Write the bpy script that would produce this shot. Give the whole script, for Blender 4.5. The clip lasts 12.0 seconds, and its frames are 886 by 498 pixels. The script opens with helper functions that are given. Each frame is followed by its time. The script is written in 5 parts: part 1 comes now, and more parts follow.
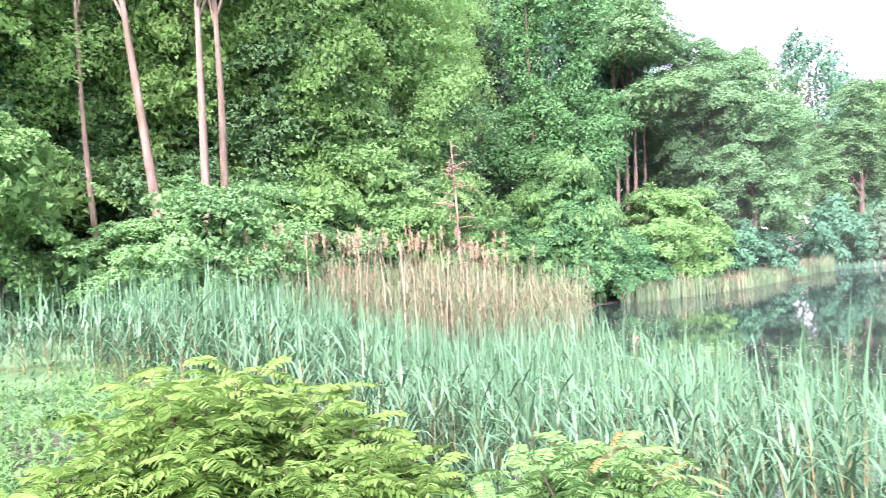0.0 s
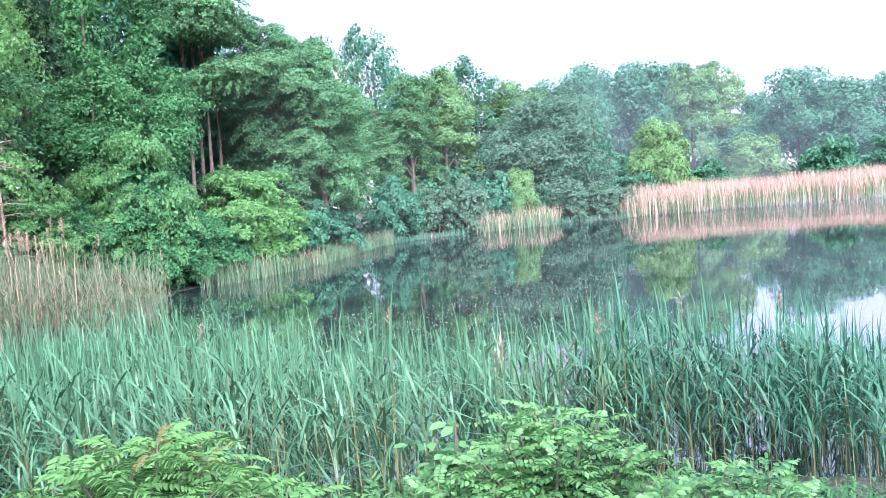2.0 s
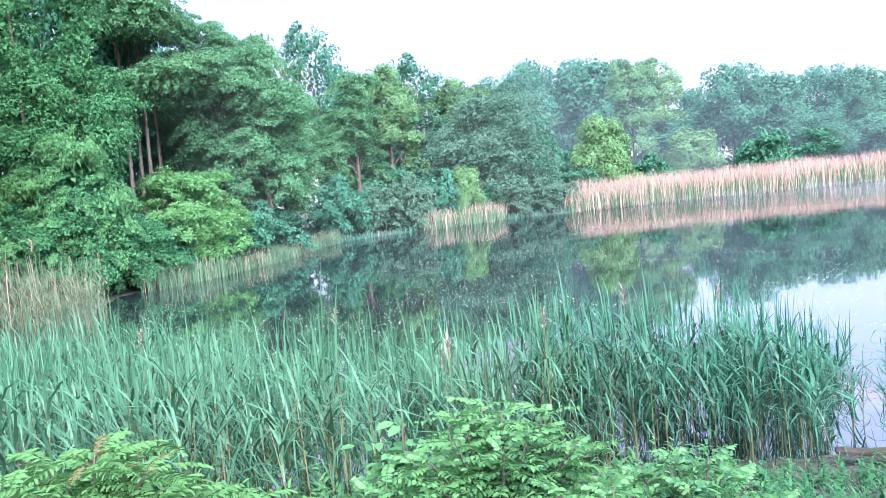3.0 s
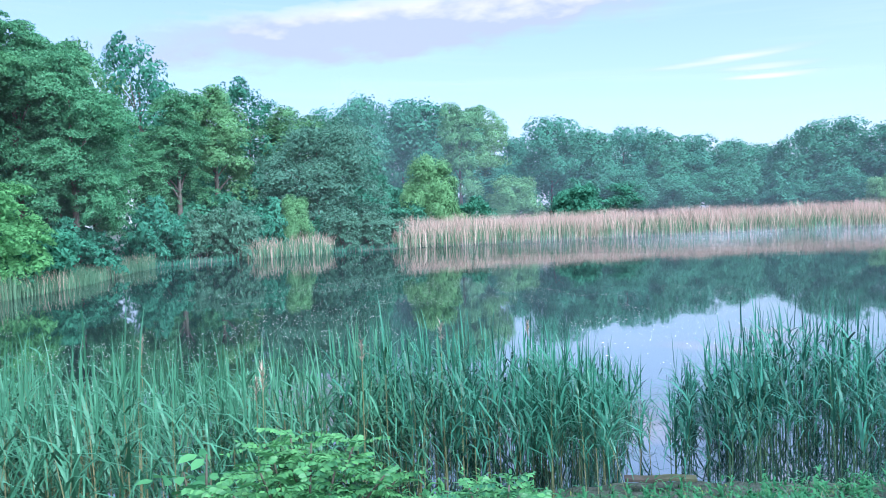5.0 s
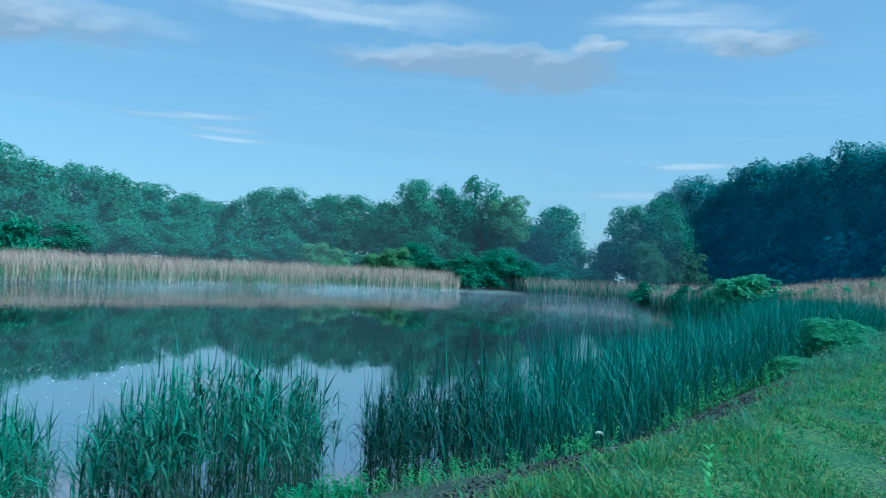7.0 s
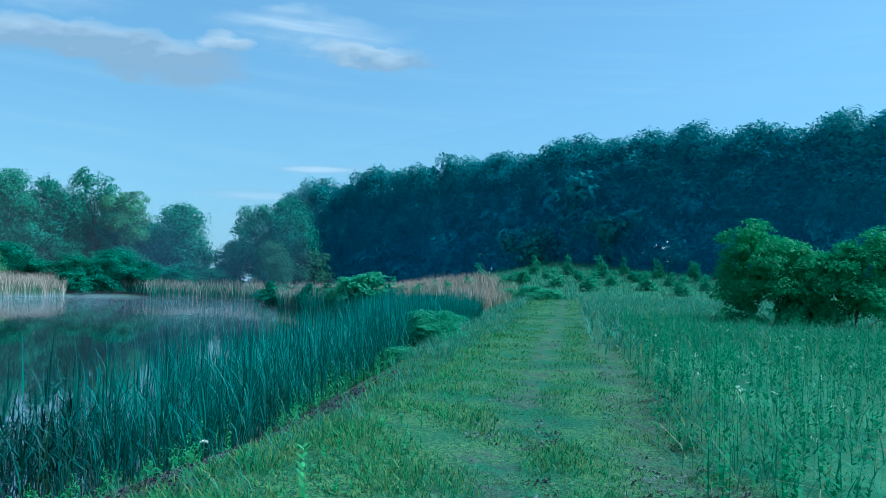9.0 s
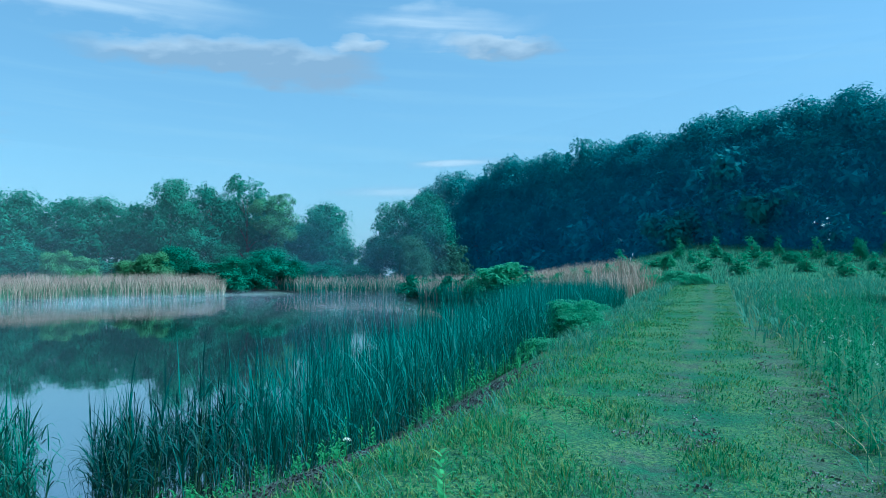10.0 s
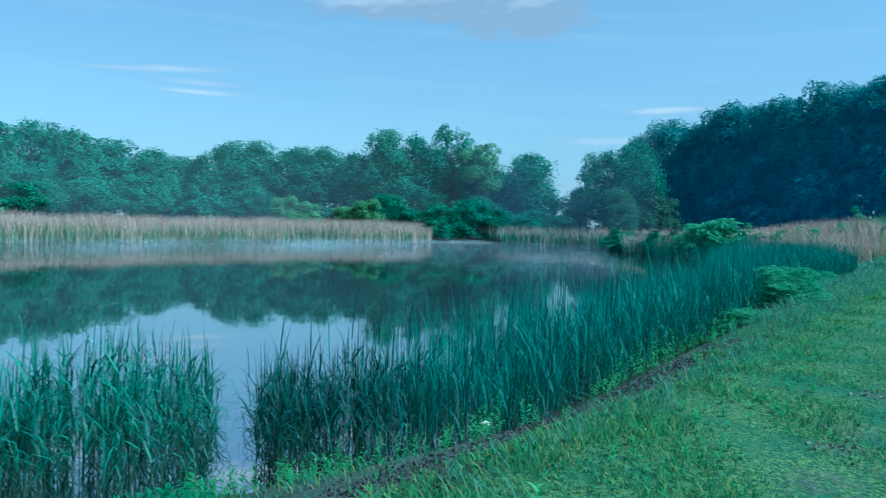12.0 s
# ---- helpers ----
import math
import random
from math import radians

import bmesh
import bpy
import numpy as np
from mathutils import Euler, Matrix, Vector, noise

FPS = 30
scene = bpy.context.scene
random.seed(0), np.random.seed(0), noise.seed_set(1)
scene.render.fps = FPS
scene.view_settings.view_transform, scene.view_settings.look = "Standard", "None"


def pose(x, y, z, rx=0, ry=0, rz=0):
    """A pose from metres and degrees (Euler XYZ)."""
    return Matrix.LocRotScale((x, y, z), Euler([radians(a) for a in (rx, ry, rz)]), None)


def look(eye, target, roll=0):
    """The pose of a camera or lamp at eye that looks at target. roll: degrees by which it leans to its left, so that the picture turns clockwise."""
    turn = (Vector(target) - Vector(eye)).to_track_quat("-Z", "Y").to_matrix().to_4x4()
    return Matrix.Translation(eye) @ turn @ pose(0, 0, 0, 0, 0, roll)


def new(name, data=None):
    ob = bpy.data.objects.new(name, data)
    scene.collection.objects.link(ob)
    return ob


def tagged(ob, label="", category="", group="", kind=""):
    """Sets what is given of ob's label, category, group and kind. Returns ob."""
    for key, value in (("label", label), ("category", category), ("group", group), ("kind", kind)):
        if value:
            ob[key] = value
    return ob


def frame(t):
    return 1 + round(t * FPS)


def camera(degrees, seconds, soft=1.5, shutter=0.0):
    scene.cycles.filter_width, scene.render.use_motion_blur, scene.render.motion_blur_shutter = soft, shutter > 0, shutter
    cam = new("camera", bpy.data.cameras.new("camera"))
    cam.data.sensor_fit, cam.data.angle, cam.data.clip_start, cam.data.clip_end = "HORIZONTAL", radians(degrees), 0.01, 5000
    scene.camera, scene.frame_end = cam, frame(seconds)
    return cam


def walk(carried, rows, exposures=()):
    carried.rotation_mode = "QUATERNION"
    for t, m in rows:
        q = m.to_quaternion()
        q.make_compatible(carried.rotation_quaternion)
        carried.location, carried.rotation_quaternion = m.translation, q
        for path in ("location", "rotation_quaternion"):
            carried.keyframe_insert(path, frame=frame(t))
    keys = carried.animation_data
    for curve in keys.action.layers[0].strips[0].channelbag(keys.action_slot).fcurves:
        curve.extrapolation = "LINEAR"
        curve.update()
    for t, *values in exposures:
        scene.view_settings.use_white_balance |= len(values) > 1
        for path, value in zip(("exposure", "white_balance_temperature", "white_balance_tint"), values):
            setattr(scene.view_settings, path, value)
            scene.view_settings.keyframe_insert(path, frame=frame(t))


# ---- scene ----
cam = camera(61.63, 12.0, soft=0.65, shutter=0.1)
PATH = [
    (0.0, pose(0.543, 0.263, 2.521, 89.972, 3.004, 0.001)),
    (0.5, pose(0.613, 0.265, 2.548, 88.933, 3.063, -14.186)),
    (1.0, pose(0.694, 0.208, 2.547, 88.290, 3.713, -21.607)),
    (1.5, pose(0.731, 0.139, 2.549, 87.295, 4.420, -27.113)),
    (2.0, pose(0.712, 0.075, 2.562, 86.342, 4.748, -31.450)),
    (2.5, pose(0.728, 0.073, 2.564, 85.842, 5.419, -33.841)),
    (2.7, pose(0.731, 0.070, 2.564, 85.764, 5.582, -34.637)),
    (4.3, pose(0.760, 0.032, 2.561, 86.892, 4.445, -41.297)),
    (4.5, pose(0.762, 0.026, 2.560, 86.963, 3.864, -43.288)),
    (5.0, pose(0.737, 0.009, 2.545, 87.505, 2.222, -48.680)),
    (5.5, pose(0.710, -0.020, 2.560, 88.073, 0.744, -56.178)),
    (6.0, pose(0.721, -0.049, 2.557, 89.159, -0.665, -65.620)),
    (6.5, pose(0.729, -0.164, 2.442, 90.456, -2.007, -76.418)),
    (7.0, pose(0.778, -0.205, 2.438, 91.688, -2.827, -89.049)),
    (7.5, pose(0.779, -0.240, 2.440, 92.763, -2.941, -99.215)),
    (7.7, pose(0.795, -0.258, 2.439, 92.958, -2.926, -103.217)),
    (8.1, pose(0.842, -0.305, 2.437, 93.02, -2.66, -110.5)),
    (8.5, pose(0.895, -0.358, 2.434, 92.95, -2.15, -115.6)),
    (8.9, pose(0.953, -0.412, 2.431, 92.79, -1.65, -117.3)),
    (9.3, pose(1.024, -0.462, 2.428, 92.558, -1.168, -114.577)),
    (9.5, pose(1.061, -0.487, 2.428, 92.280, -0.758, -111.530)),
    (10.0, pose(1.210, -0.539, 2.448, 91.897, 0.305, -106.506)),
    (10.5, pose(1.375, -0.715, 2.458, 91.916, 0.292, -105.382)),
    (11.0, pose(1.573, -0.861, 2.475, 91.505, -0.780, -106.648)),
    (11.5, pose(1.686, -0.956, 2.550, 89.969, -1.202, -104.050)),
    (12.0, pose(1.783, -1.082, 2.597, 87.874, -1.372, -90.700)),
]
EXPOSURES = [
    (0.0, 2.78, 6850, 48), (1.0, 2.28, 6400, 42), (2.5, 2.1, 5750, 29), (4.5, 1.86, 5450, 21), (5.0, 1.5, 5050, 12),
    (5.5, 1.0, 4400, -11), (6.0, 0.72, 4280, -17), (7.0, 0.65, 4220, -19), (9.5, 0.75, 4130, -21), (12.0, 0.75, 4150, -20),
]
walk(cam, PATH, EXPOSURES)

# ---------------------------------------------------------------- light
SUN_AZ, SUN_EL = 200.0, 48.0          # degrees clockwise from +y, and above the horizon
world = bpy.data.worlds.new("morning_sky")
scene.world = world
world.use_nodes = True
wn, wl = world.node_tree.nodes, world.node_tree.links
wn.clear()


def wnode(kind, **values):
    n = wn.new(kind)
    for i, v in values.items():
        n.inputs[int(i[1:])].default_value = v
    return n


def wmath(op, a, b=None, clamp=False):
    n = wn.new("ShaderNodeMath")
    n.operation, n.use_clamp = op, clamp
    for i, v in enumerate((a, b)):
        if v is None:
            continue
        if isinstance(v, (int, float)):
            n.inputs[i].default_value = v
        else:
            wl.new(v, n.inputs[i])
    return n.outputs[0]


sky = wn.new("ShaderNodeTexSky")
sky.sky_type, sky.sun_disc = "NISHITA", False
sky.sun_elevation, sky.sun_rotation = radians(SUN_EL), radians(SUN_AZ)
sky.altitude, sky.air_density, sky.dust_density, sky.ozone_density = 100, 1.0, 1.6, 1.6
coord = wn.new("ShaderNodeTexCoord")
split = wn.new("ShaderNodeSeparateXYZ")
wl.new(coord.outputs["Generated"], split.inputs[0])
az = wmath("MULTIPLY", wmath("ARCTAN2", split.outputs[0], split.outputs[1]), 57.2958)
el = wmath("MULTIPLY", wmath("ARCSINE", split.outputs[2]), 57.2958)
joined = wn.new("ShaderNodeCombineXYZ")
wl.new(wmath("MULTIPLY", az, 0.17), joined.inputs[0])
wl.new(wmath("MULTIPLY", wmath("SUBTRACT", el, wmath("MULTIPLY", az, 0.05)), 0.42), joined.inputs[1])
billow = wn.new("ShaderNodeTexNoise")
billow.inputs["Scale"].default_value, billow.inputs["Detail"].default_value = 1.5, 4.0
billow.inputs["Roughness"].default_value = 0.5
wl.new(joined.outputs[0], billow.inputs["Vector"])
wisp_v = wn.new("ShaderNodeCombineXYZ")
wl.new(wmath("MULTIPLY", az, 0.05), wisp_v.inputs[0])
wl.new(wmath("MULTIPLY", wmath("ADD", el, wmath("MULTIPLY", az, 0.05)), 0.9), wisp_v.inputs[1])
wisp = wn.new("ShaderNodeTexNoise")
wisp.inputs["Scale"].default_value, wisp.inputs["Detail"].default_value = 1.1, 5.0
wl.new(wisp_v.outputs[0], wisp.inputs["Vector"])


az_soft = wmath("ADD", az, wmath("MULTIPLY", wmath("SUBTRACT", wisp.outputs[0], 0.5), 4.0))
el_soft = wmath("ADD", el, wmath("MULTIPLY", wmath("SUBTRACT", billow.outputs[0], 0.5), 3.0))


def bank(a0, e0, wa, we, slope=0.0):
    """A ragged oval bank of cloud round azimuth a0 and elevation e0, in degrees."""
    da = wmath("SUBTRACT", az_soft, a0)
    de = wmath("SUBTRACT", wmath("SUBTRACT", el_soft if we > 0.6 else el, e0), wmath("MULTIPLY", da, slope))
    ra = wmath("POWER", wmath("ABSOLUTE", wmath("DIVIDE", da, wa)), 2.0)
    re = wmath("POWER", wmath("ABSOLUTE", wmath("DIVIDE", de, we)), 2.0)
    return wmath("SUBTRACT", 1.0, wmath("ADD", ra, re), clamp=True)


def total(parts):
    out = parts[0]
    for p in parts[1:]:
        out = wmath("MAXIMUM", out, p)
    return out


banks = total([bank(46, 14.2, 25, 2.5, 0.075), bank(90, 15.9, 12, 1.5, 0.03), bank(96.5, 15.3, 6, 2.0), bank(100, 17.0, 2.4, 0.9), bank(111, 17.1, 5.5, 1.1, -0.1),
               bank(78, 25, 26, 4.0), bank(140, 27, 25, 4.0), bank(10, 27, 30, 6.0), bank(200, 24, 60, 5), bank(-100, 22, 70, 6)])
streaks = total([bank(70.5, 10.4, 6.5, 0.42, 0.06), bank(72.5, 9.55, 4.2, 0.34), bank(72.8, 8.9, 4.2, 0.32),
                 bank(108, 8.5, 5.0, 0.4, 0.06), bank(103, 6.3, 6.0, 0.5), bank(106, 18.6, 9, 1.6), bank(80, 18.8, 14, 1.5)])
cover = wmath("MULTIPLY", wmath("POWER", banks, 1.05), wmath("ADD", 1.3, wmath("MULTIPLY", wmath("SUBTRACT", billow.outputs[0], 0.5), 2.0)), clamp=True)
veil = wmath("ADD", wmath("MULTIPLY", wmath("SUBTRACT", wisp.outputs[0], 0.5, clamp=True), 0.5, clamp=True), wmath("ADD", 0.28, wmath("MULTIPLY", 0.56, wmath("POWER", 2.718, wmath("MULTIPLY", wmath("MAXIMUM", el, 0.0), -0.12)))))
thin = wmath("MULTIPLY", wmath("MULTIPLY", wmath("POWER", streaks, 1.3), 0.75), wmath("MULTIPLY", wmath("SUBTRACT", wisp.outputs[0], 0.25), 2.2, clamp=True), clamp=True)
mask = wmath("MINIMUM", wmath("MAXIMUM", cover, thin), 0.9)
air = wnode("ShaderNodeBackground", _1=0.078)
wl.new(sky.outputs[0], air.inputs[0])
haze = wnode("ShaderNodeBackground", _0=(0.28, 0.295, 0.30, 1), _1=1.27)
pale = wn.new("ShaderNodeMixShader")
wl.new(veil, pale.inputs[0]), wl.new(air.outputs[0], pale.inputs[1]), wl.new(haze.outputs[0], pale.inputs[2])
puff = wnode("ShaderNodeBackground", _1=0.52)
shade = wn.new("ShaderNodeMix")
shade.data_type = "RGBA"
lift = wmath("SUBTRACT", el, wmath("ADD", 14.9, wmath("MULTIPLY", wmath("SUBTRACT", az, 46.0), 0.03)))
crest = wmath("ADD", wmath("MULTIPLY", wmath("SUBTRACT", lift, -0.3), 0.45), wmath("MULTIPLY", wmath("SUBTRACT", billow.outputs[0], 0.48), 2.4), clamp=True)
wl.new(wmath("MAXIMUM", crest, wmath("MULTIPLY", thin, 2.0), clamp=True), shade.inputs[0])
shade.inputs[6].default_value = (0.50, 0.485, 0.545, 1)
shade.inputs[7].default_value = (1.0, 0.83, 0.80, 1)
wl.new(shade.outputs[2], puff.inputs[0])
mixer = wn.new("ShaderNodeMixShader")
wl.new(mask, mixer.inputs[0])
wl.new(pale.outputs[0], mixer.inputs[1])
wl.new(puff.outputs[0], mixer.inputs[2])
out = wn.new("ShaderNodeOutputWorld")
wl.new(mixer.outputs[0], out.inputs[0])

sun = new("sun", bpy.data.lights.new("sun", "SUN"))
sun.data.energy, sun.data.angle, sun.data.color = 4.4, radians(55), (1.0, 0.96, 0.88)
sun_dir = Vector((math.sin(radians(SUN_AZ)) * math.cos(radians(SUN_EL)), math.cos(radians(SUN_AZ)) * math.cos(radians(SUN_EL)), math.sin(radians(SUN_EL))))
sun.matrix_world = look(sun_dir * 100, (0, 0, 0))


# ---------------------------------------------------------------- materials
class Nodes:
    """A short hand for building one node material."""

    def __init__(self, name):
        self.mat = bpy.data.materials.new(name)
        self.mat.use_nodes = True
        self.n, self.l = self.mat.node_tree.nodes, self.mat.node_tree.links
        self.n.clear()
        self.out = self.n.new("ShaderNodeOutputMaterial")

    def put(self, socket, v):
        if isinstance(v, (int, float, tuple, list)):
            socket.default_value = v
        else:
            self.l.new(v, socket)

    def math(self, op, a, b=0.0, clamp=False):
        n = self.n.new("ShaderNodeMath")
        n.operation, n.use_clamp = op, clamp
        self.put(n.inputs[0], a), self.put(n.inputs[1], b)
        return n.outputs[0]

    def noise(self, scale, detail=4.0, rough=0.5, vector=None, stretch=None):
        n = self.n.new("ShaderNodeTexNoise")
        n.inputs["Scale"].default_value, n.inputs["Detail"].default_value, n.inputs["Roughness"].default_value = scale, detail, rough
        v = vector or self.place()
        if stretch:
            m = self.n.new("ShaderNodeMapping")
            self.put(m.inputs[0], v)
            m.inputs["Scale"].default_value = stretch
            v = m.outputs[0]
        self.put(n.inputs["Vector"], v)
        return n.outputs[0]

    def place(self):
        return self.n.new("ShaderNodeNewGeometry").outputs["Position"]

    def island(self):
        return self.n.new("ShaderNodeNewGeometry").outputs["Random Per Island"]

    def own(self):
        return self.n.new("ShaderNodeObjectInfo").outputs["Random"]

    def mix(self, f, a, b):
        n = self.n.new("ShaderNodeMix")
        n.data_type = "RGBA"
        self.put(n.inputs[0], f), self.put(n.inputs[6], a), self.put(n.inputs[7], b)
        return n.outputs[2]

    def span(self, v, lo, hi):
        n = self.n.new("ShaderNodeMapRange")
        n.interpolation_type = "SMOOTHSTEP"
        self.put(n.inputs[0], v)
        n.inputs[1].default_value, n.inputs[2].default_value = lo, hi
        return n.outputs[0]

    def bump(self, height, strength, distance=0.02):
        n = self.n.new("ShaderNodeBump")
        n.inputs["Strength"].default_value, n.inputs["Distance"].default_value = strength, distance
        self.put(n.inputs["Height"], height)
        return n.outputs[0]

    def surface(self, color, rough=0.6, normal=None, spec=0.3, thin=None, amount=0.3):
        p = self.n.new("ShaderNodeBsdfPrincipled")
        self.put(p.inputs["Base Color"], color), self.put(p.inputs["Roughness"], rough)
        p.inputs["Specular IOR Level"].default_value = spec
        if normal is not None:
            self.put(p.inputs["Normal"], normal)
        last = p.outputs[0]
        if thin is not None:
            t = self.n.new("ShaderNodeBsdfTranslucent")
            self.put(t.inputs[0], thin)
            m = self.n.new("ShaderNodeMixShader")
            m.inputs[0].default_value = amount
            self.l.new(last, m.inputs[1]), self.l.new(t.outputs[0], m.inputs[2])
            last = m.outputs[0]
        self.l.new(last, self.out.inputs[0])
        return p


def c4(c, k=1.0):
    return (c[0] * k, c[1] * k, c[2] * k, 1)


def leaf_material(name, dark, light, dry=None, amount=0.3, rough=0.7, patch=0.6, gloss=0.12, fresh=0.86):
    """Foliage: colour varies from leaf to leaf, from branch to branch and from plant to plant."""
    m = Nodes(name)
    a = m.mix(m.island(), c4(dark), c4(light))
    big = m.span(m.noise(patch, 3.0), 0.35, 0.65)
    b = m.mix(m.math("MULTIPLY", big, 0.45), a, c4(light, 1.25))
    hue = m.mix(m.math("MULTIPLY", m.own(), 0.4), b, c4((light[0] * 1.15, light[1] * 1.05, light[2] * 0.8)))
    if dry:
        hue = m.mix(m.span(m.island(), fresh, fresh + 0.11), hue, c4(dry))
    m.surface(hue, rough, thin=hue, amount=amount, spec=gloss)
    return m.mat


def bark_material(name, a, b):
    m = Nodes(name)
    g = m.noise(6.0, 6.0, 0.6, stretch=(1, 1, 0.18))
    col = m.mix(m.span(g, 0.3, 0.7), c4(a), c4(b))
    col = m.mix(m.math("MULTIPLY", m.span(m.noise(1.2, 3.0), 0.5, 0.7), 0.5), col, (0.08, 0.10, 0.05, 1))
    m.surface(col, 0.9, m.bump(g, 0.8, 0.03), 0.2)
    return m.mat


MAT_LEAF_WARM = leaf_material("leaf_warm_green", (0.052, 0.15, 0.07), (0.125, 0.265, 0.12))
MAT_LEAF_MID = leaf_material("leaf_mid_green", (0.023, 0.112, 0.074), (0.062, 0.2, 0.126))
MAT_LEAF_GREY = leaf_material("leaf_grey_green", (0.042, 0.112, 0.08), (0.084, 0.175, 0.12))
# The far forest's bluish haze cast is put into this leaf colour.
MAT_LEAF_BLUISH = leaf_material("leaf_bluish_cast", (0.03, 0.125, 0.135), (0.068, 0.205, 0.21), amount=0.3)
MAT_LEAF_BRIGHT = leaf_material("leaf_bright_green", (0.06, 0.165, 0.05), (0.135, 0.29, 0.085), amount=0.5)
MAT_IVY = leaf_material("ivy_leaf", (0.014, 0.085, 0.042), (0.066, 0.215, 0.09), rough=0.6)
MAT_REED = leaf_material("reed_green", (0.004, 0.032, 0.023), (0.068, 0.195, 0.122), amount=0.1, rough=0.4, patch=1.5, gloss=0.22)
MAT_REED_PALE = leaf_material("reed_pale_green", (0.075, 0.13, 0.082), (0.15, 0.2, 0.125), dry=(0.29, 0.225, 0.155), patch=1.0)
MAT_REED_DRY = leaf_material("reed_dry", (0.28, 0.205, 0.175), (0.41, 0.318, 0.278), amount=0.2, patch=0.3)
MAT_REED_STEM = leaf_material("reed_stem", (0.075, 0.105, 0.05), (0.16, 0.16, 0.09), amount=0.1)
# Backlit darkness of the reeds is put into this leaf colour.
MAT_REED_SILHOUETTE = leaf_material("reed_silhouette", (0.003, 0.02, 0.019), (0.016, 0.068, 0.057), amount=0.1, rough=0.5, patch=1.0, gloss=0.15)
MAT_REED_BELT = leaf_material("reed_belt_green", (0.009, 0.056, 0.05), (0.042, 0.165, 0.132), amount=0.15, rough=0.5, patch=0.5, gloss=0.15)
MAT_LEAF_NEAR = leaf_material("near_leaf", (0.09, 0.25, 0.1), (0.2, 0.43, 0.17), amount=0.6)
MAT_FROND = leaf_material("frond_leaf", (0.045, 0.16, 0.075), (0.12, 0.3, 0.12), amount=0.4)
MAT_REED_FRINGE = leaf_material("reed_grey_green", (0.05, 0.118, 0.07), (0.115, 0.2, 0.118), amount=0.2, patch=0.4)
MAT_SLATE = leaf_material("dark_stone", (0.02, 0.022, 0.025), (0.085, 0.09, 0.1), amount=0.02, rough=0.8)
MAT_STONE = leaf_material("path_stone", (0.05, 0.055, 0.056), (0.22, 0.225, 0.225), amount=0.02, rough=0.9)
MAT_SHRUB = leaf_material("shrub_leaf", (0.016, 0.088, 0.052), (0.105, 0.27, 0.095), amount=0.35, rough=0.45, patch=2.5, gloss=0.3)
MAT_FERN = leaf_material("feathery_leaf", (0.034, 0.13, 0.056), (0.095, 0.24, 0.088), amount=0.35)
MAT_SAPLING = leaf_material("young_leaf", (0.06, 0.2, 0.12), (0.13, 0.33, 0.19), amount=0.45)
MAT_REED_STEM_DARK = leaf_material("reed_stem_dark", (0.014, 0.045, 0.028), (0.045, 0.088, 0.05), amount=0.1)
MAT_LEAF_SHORE = leaf_material("shore_leaf", (0.032, 0.125, 0.066), (0.1, 0.25, 0.125), amount=0.35)
MAT_WEED_LIGHT = leaf_material("bush_leaf", (0.035, 0.145, 0.062), (0.1, 0.27, 0.105), amount=0.35)
MAT_REED_MID = leaf_material("reed_mid_green", (0.003, 0.03, 0.023), (0.048, 0.165, 0.112), amount=0.1, rough=0.4, patch=1.2, gloss=0.2)
MAT_PETAL = leaf_material("white_petal", (0.6, 0.6, 0.55), (0.8, 0.8, 0.75))
MAT_ORANGE = leaf_material("orange_petal", (0.6, 0.2, 0.02), (0.75, 0.32, 0.03))
MAT_TIP = leaf_material("young_red_leaf", (0.1, 0.115, 0.045), (0.15, 0.15, 0.07))
MAT_PLUME = leaf_material("reed_plume", (0.26, 0.205, 0.17), (0.38, 0.31, 0.262), amount=0.2)
MAT_GRASS = leaf_material("grass_blade", (0.02, 0.105, 0.045), (0.075, 0.2, 0.075), dry=(0.165, 0.225, 0.072), patch=0.55, fresh=0.68)
MAT_GRASS_TALL = leaf_material("tall_grass", (0.024, 0.1, 0.07), (0.064, 0.175, 0.122), dry=(0.32, 0.27, 0.14), patch=0.7)
MAT_GRASS_BANK = leaf_material("bank_grass", (0.036, 0.126, 0.09), (0.094, 0.215, 0.155), dry=(0.21, 0.24, 0.13), patch=0.7)
MAT_WEED = leaf_material("weed_leaf", (0.02, 0.105, 0.05), (0.06, 0.19, 0.082), patch=1.2)
MAT_BARK = bark_material("bark_brown", (0.058, 0.05, 0.042), (0.15, 0.132, 0.112))
MAT_BARK_PALE = bark_material("bark_pale", (0.11, 0.092, 0.076), (0.235, 0.2, 0.17))
MAT_DEADWOOD = bark_material("dead_wood", (0.15, 0.11, 0.085), (0.30, 0.23, 0.19))
# The board's silhouette darkness is put into its wood colour.
MAT_BOARD_DARK = bark_material("board_silhouette_wood", (0.02, 0.018, 0.016), (0.06, 0.052, 0.045))
MAT_STEM = leaf_material("green_stem", (0.07, 0.11, 0.03), (0.13, 0.16, 0.06))


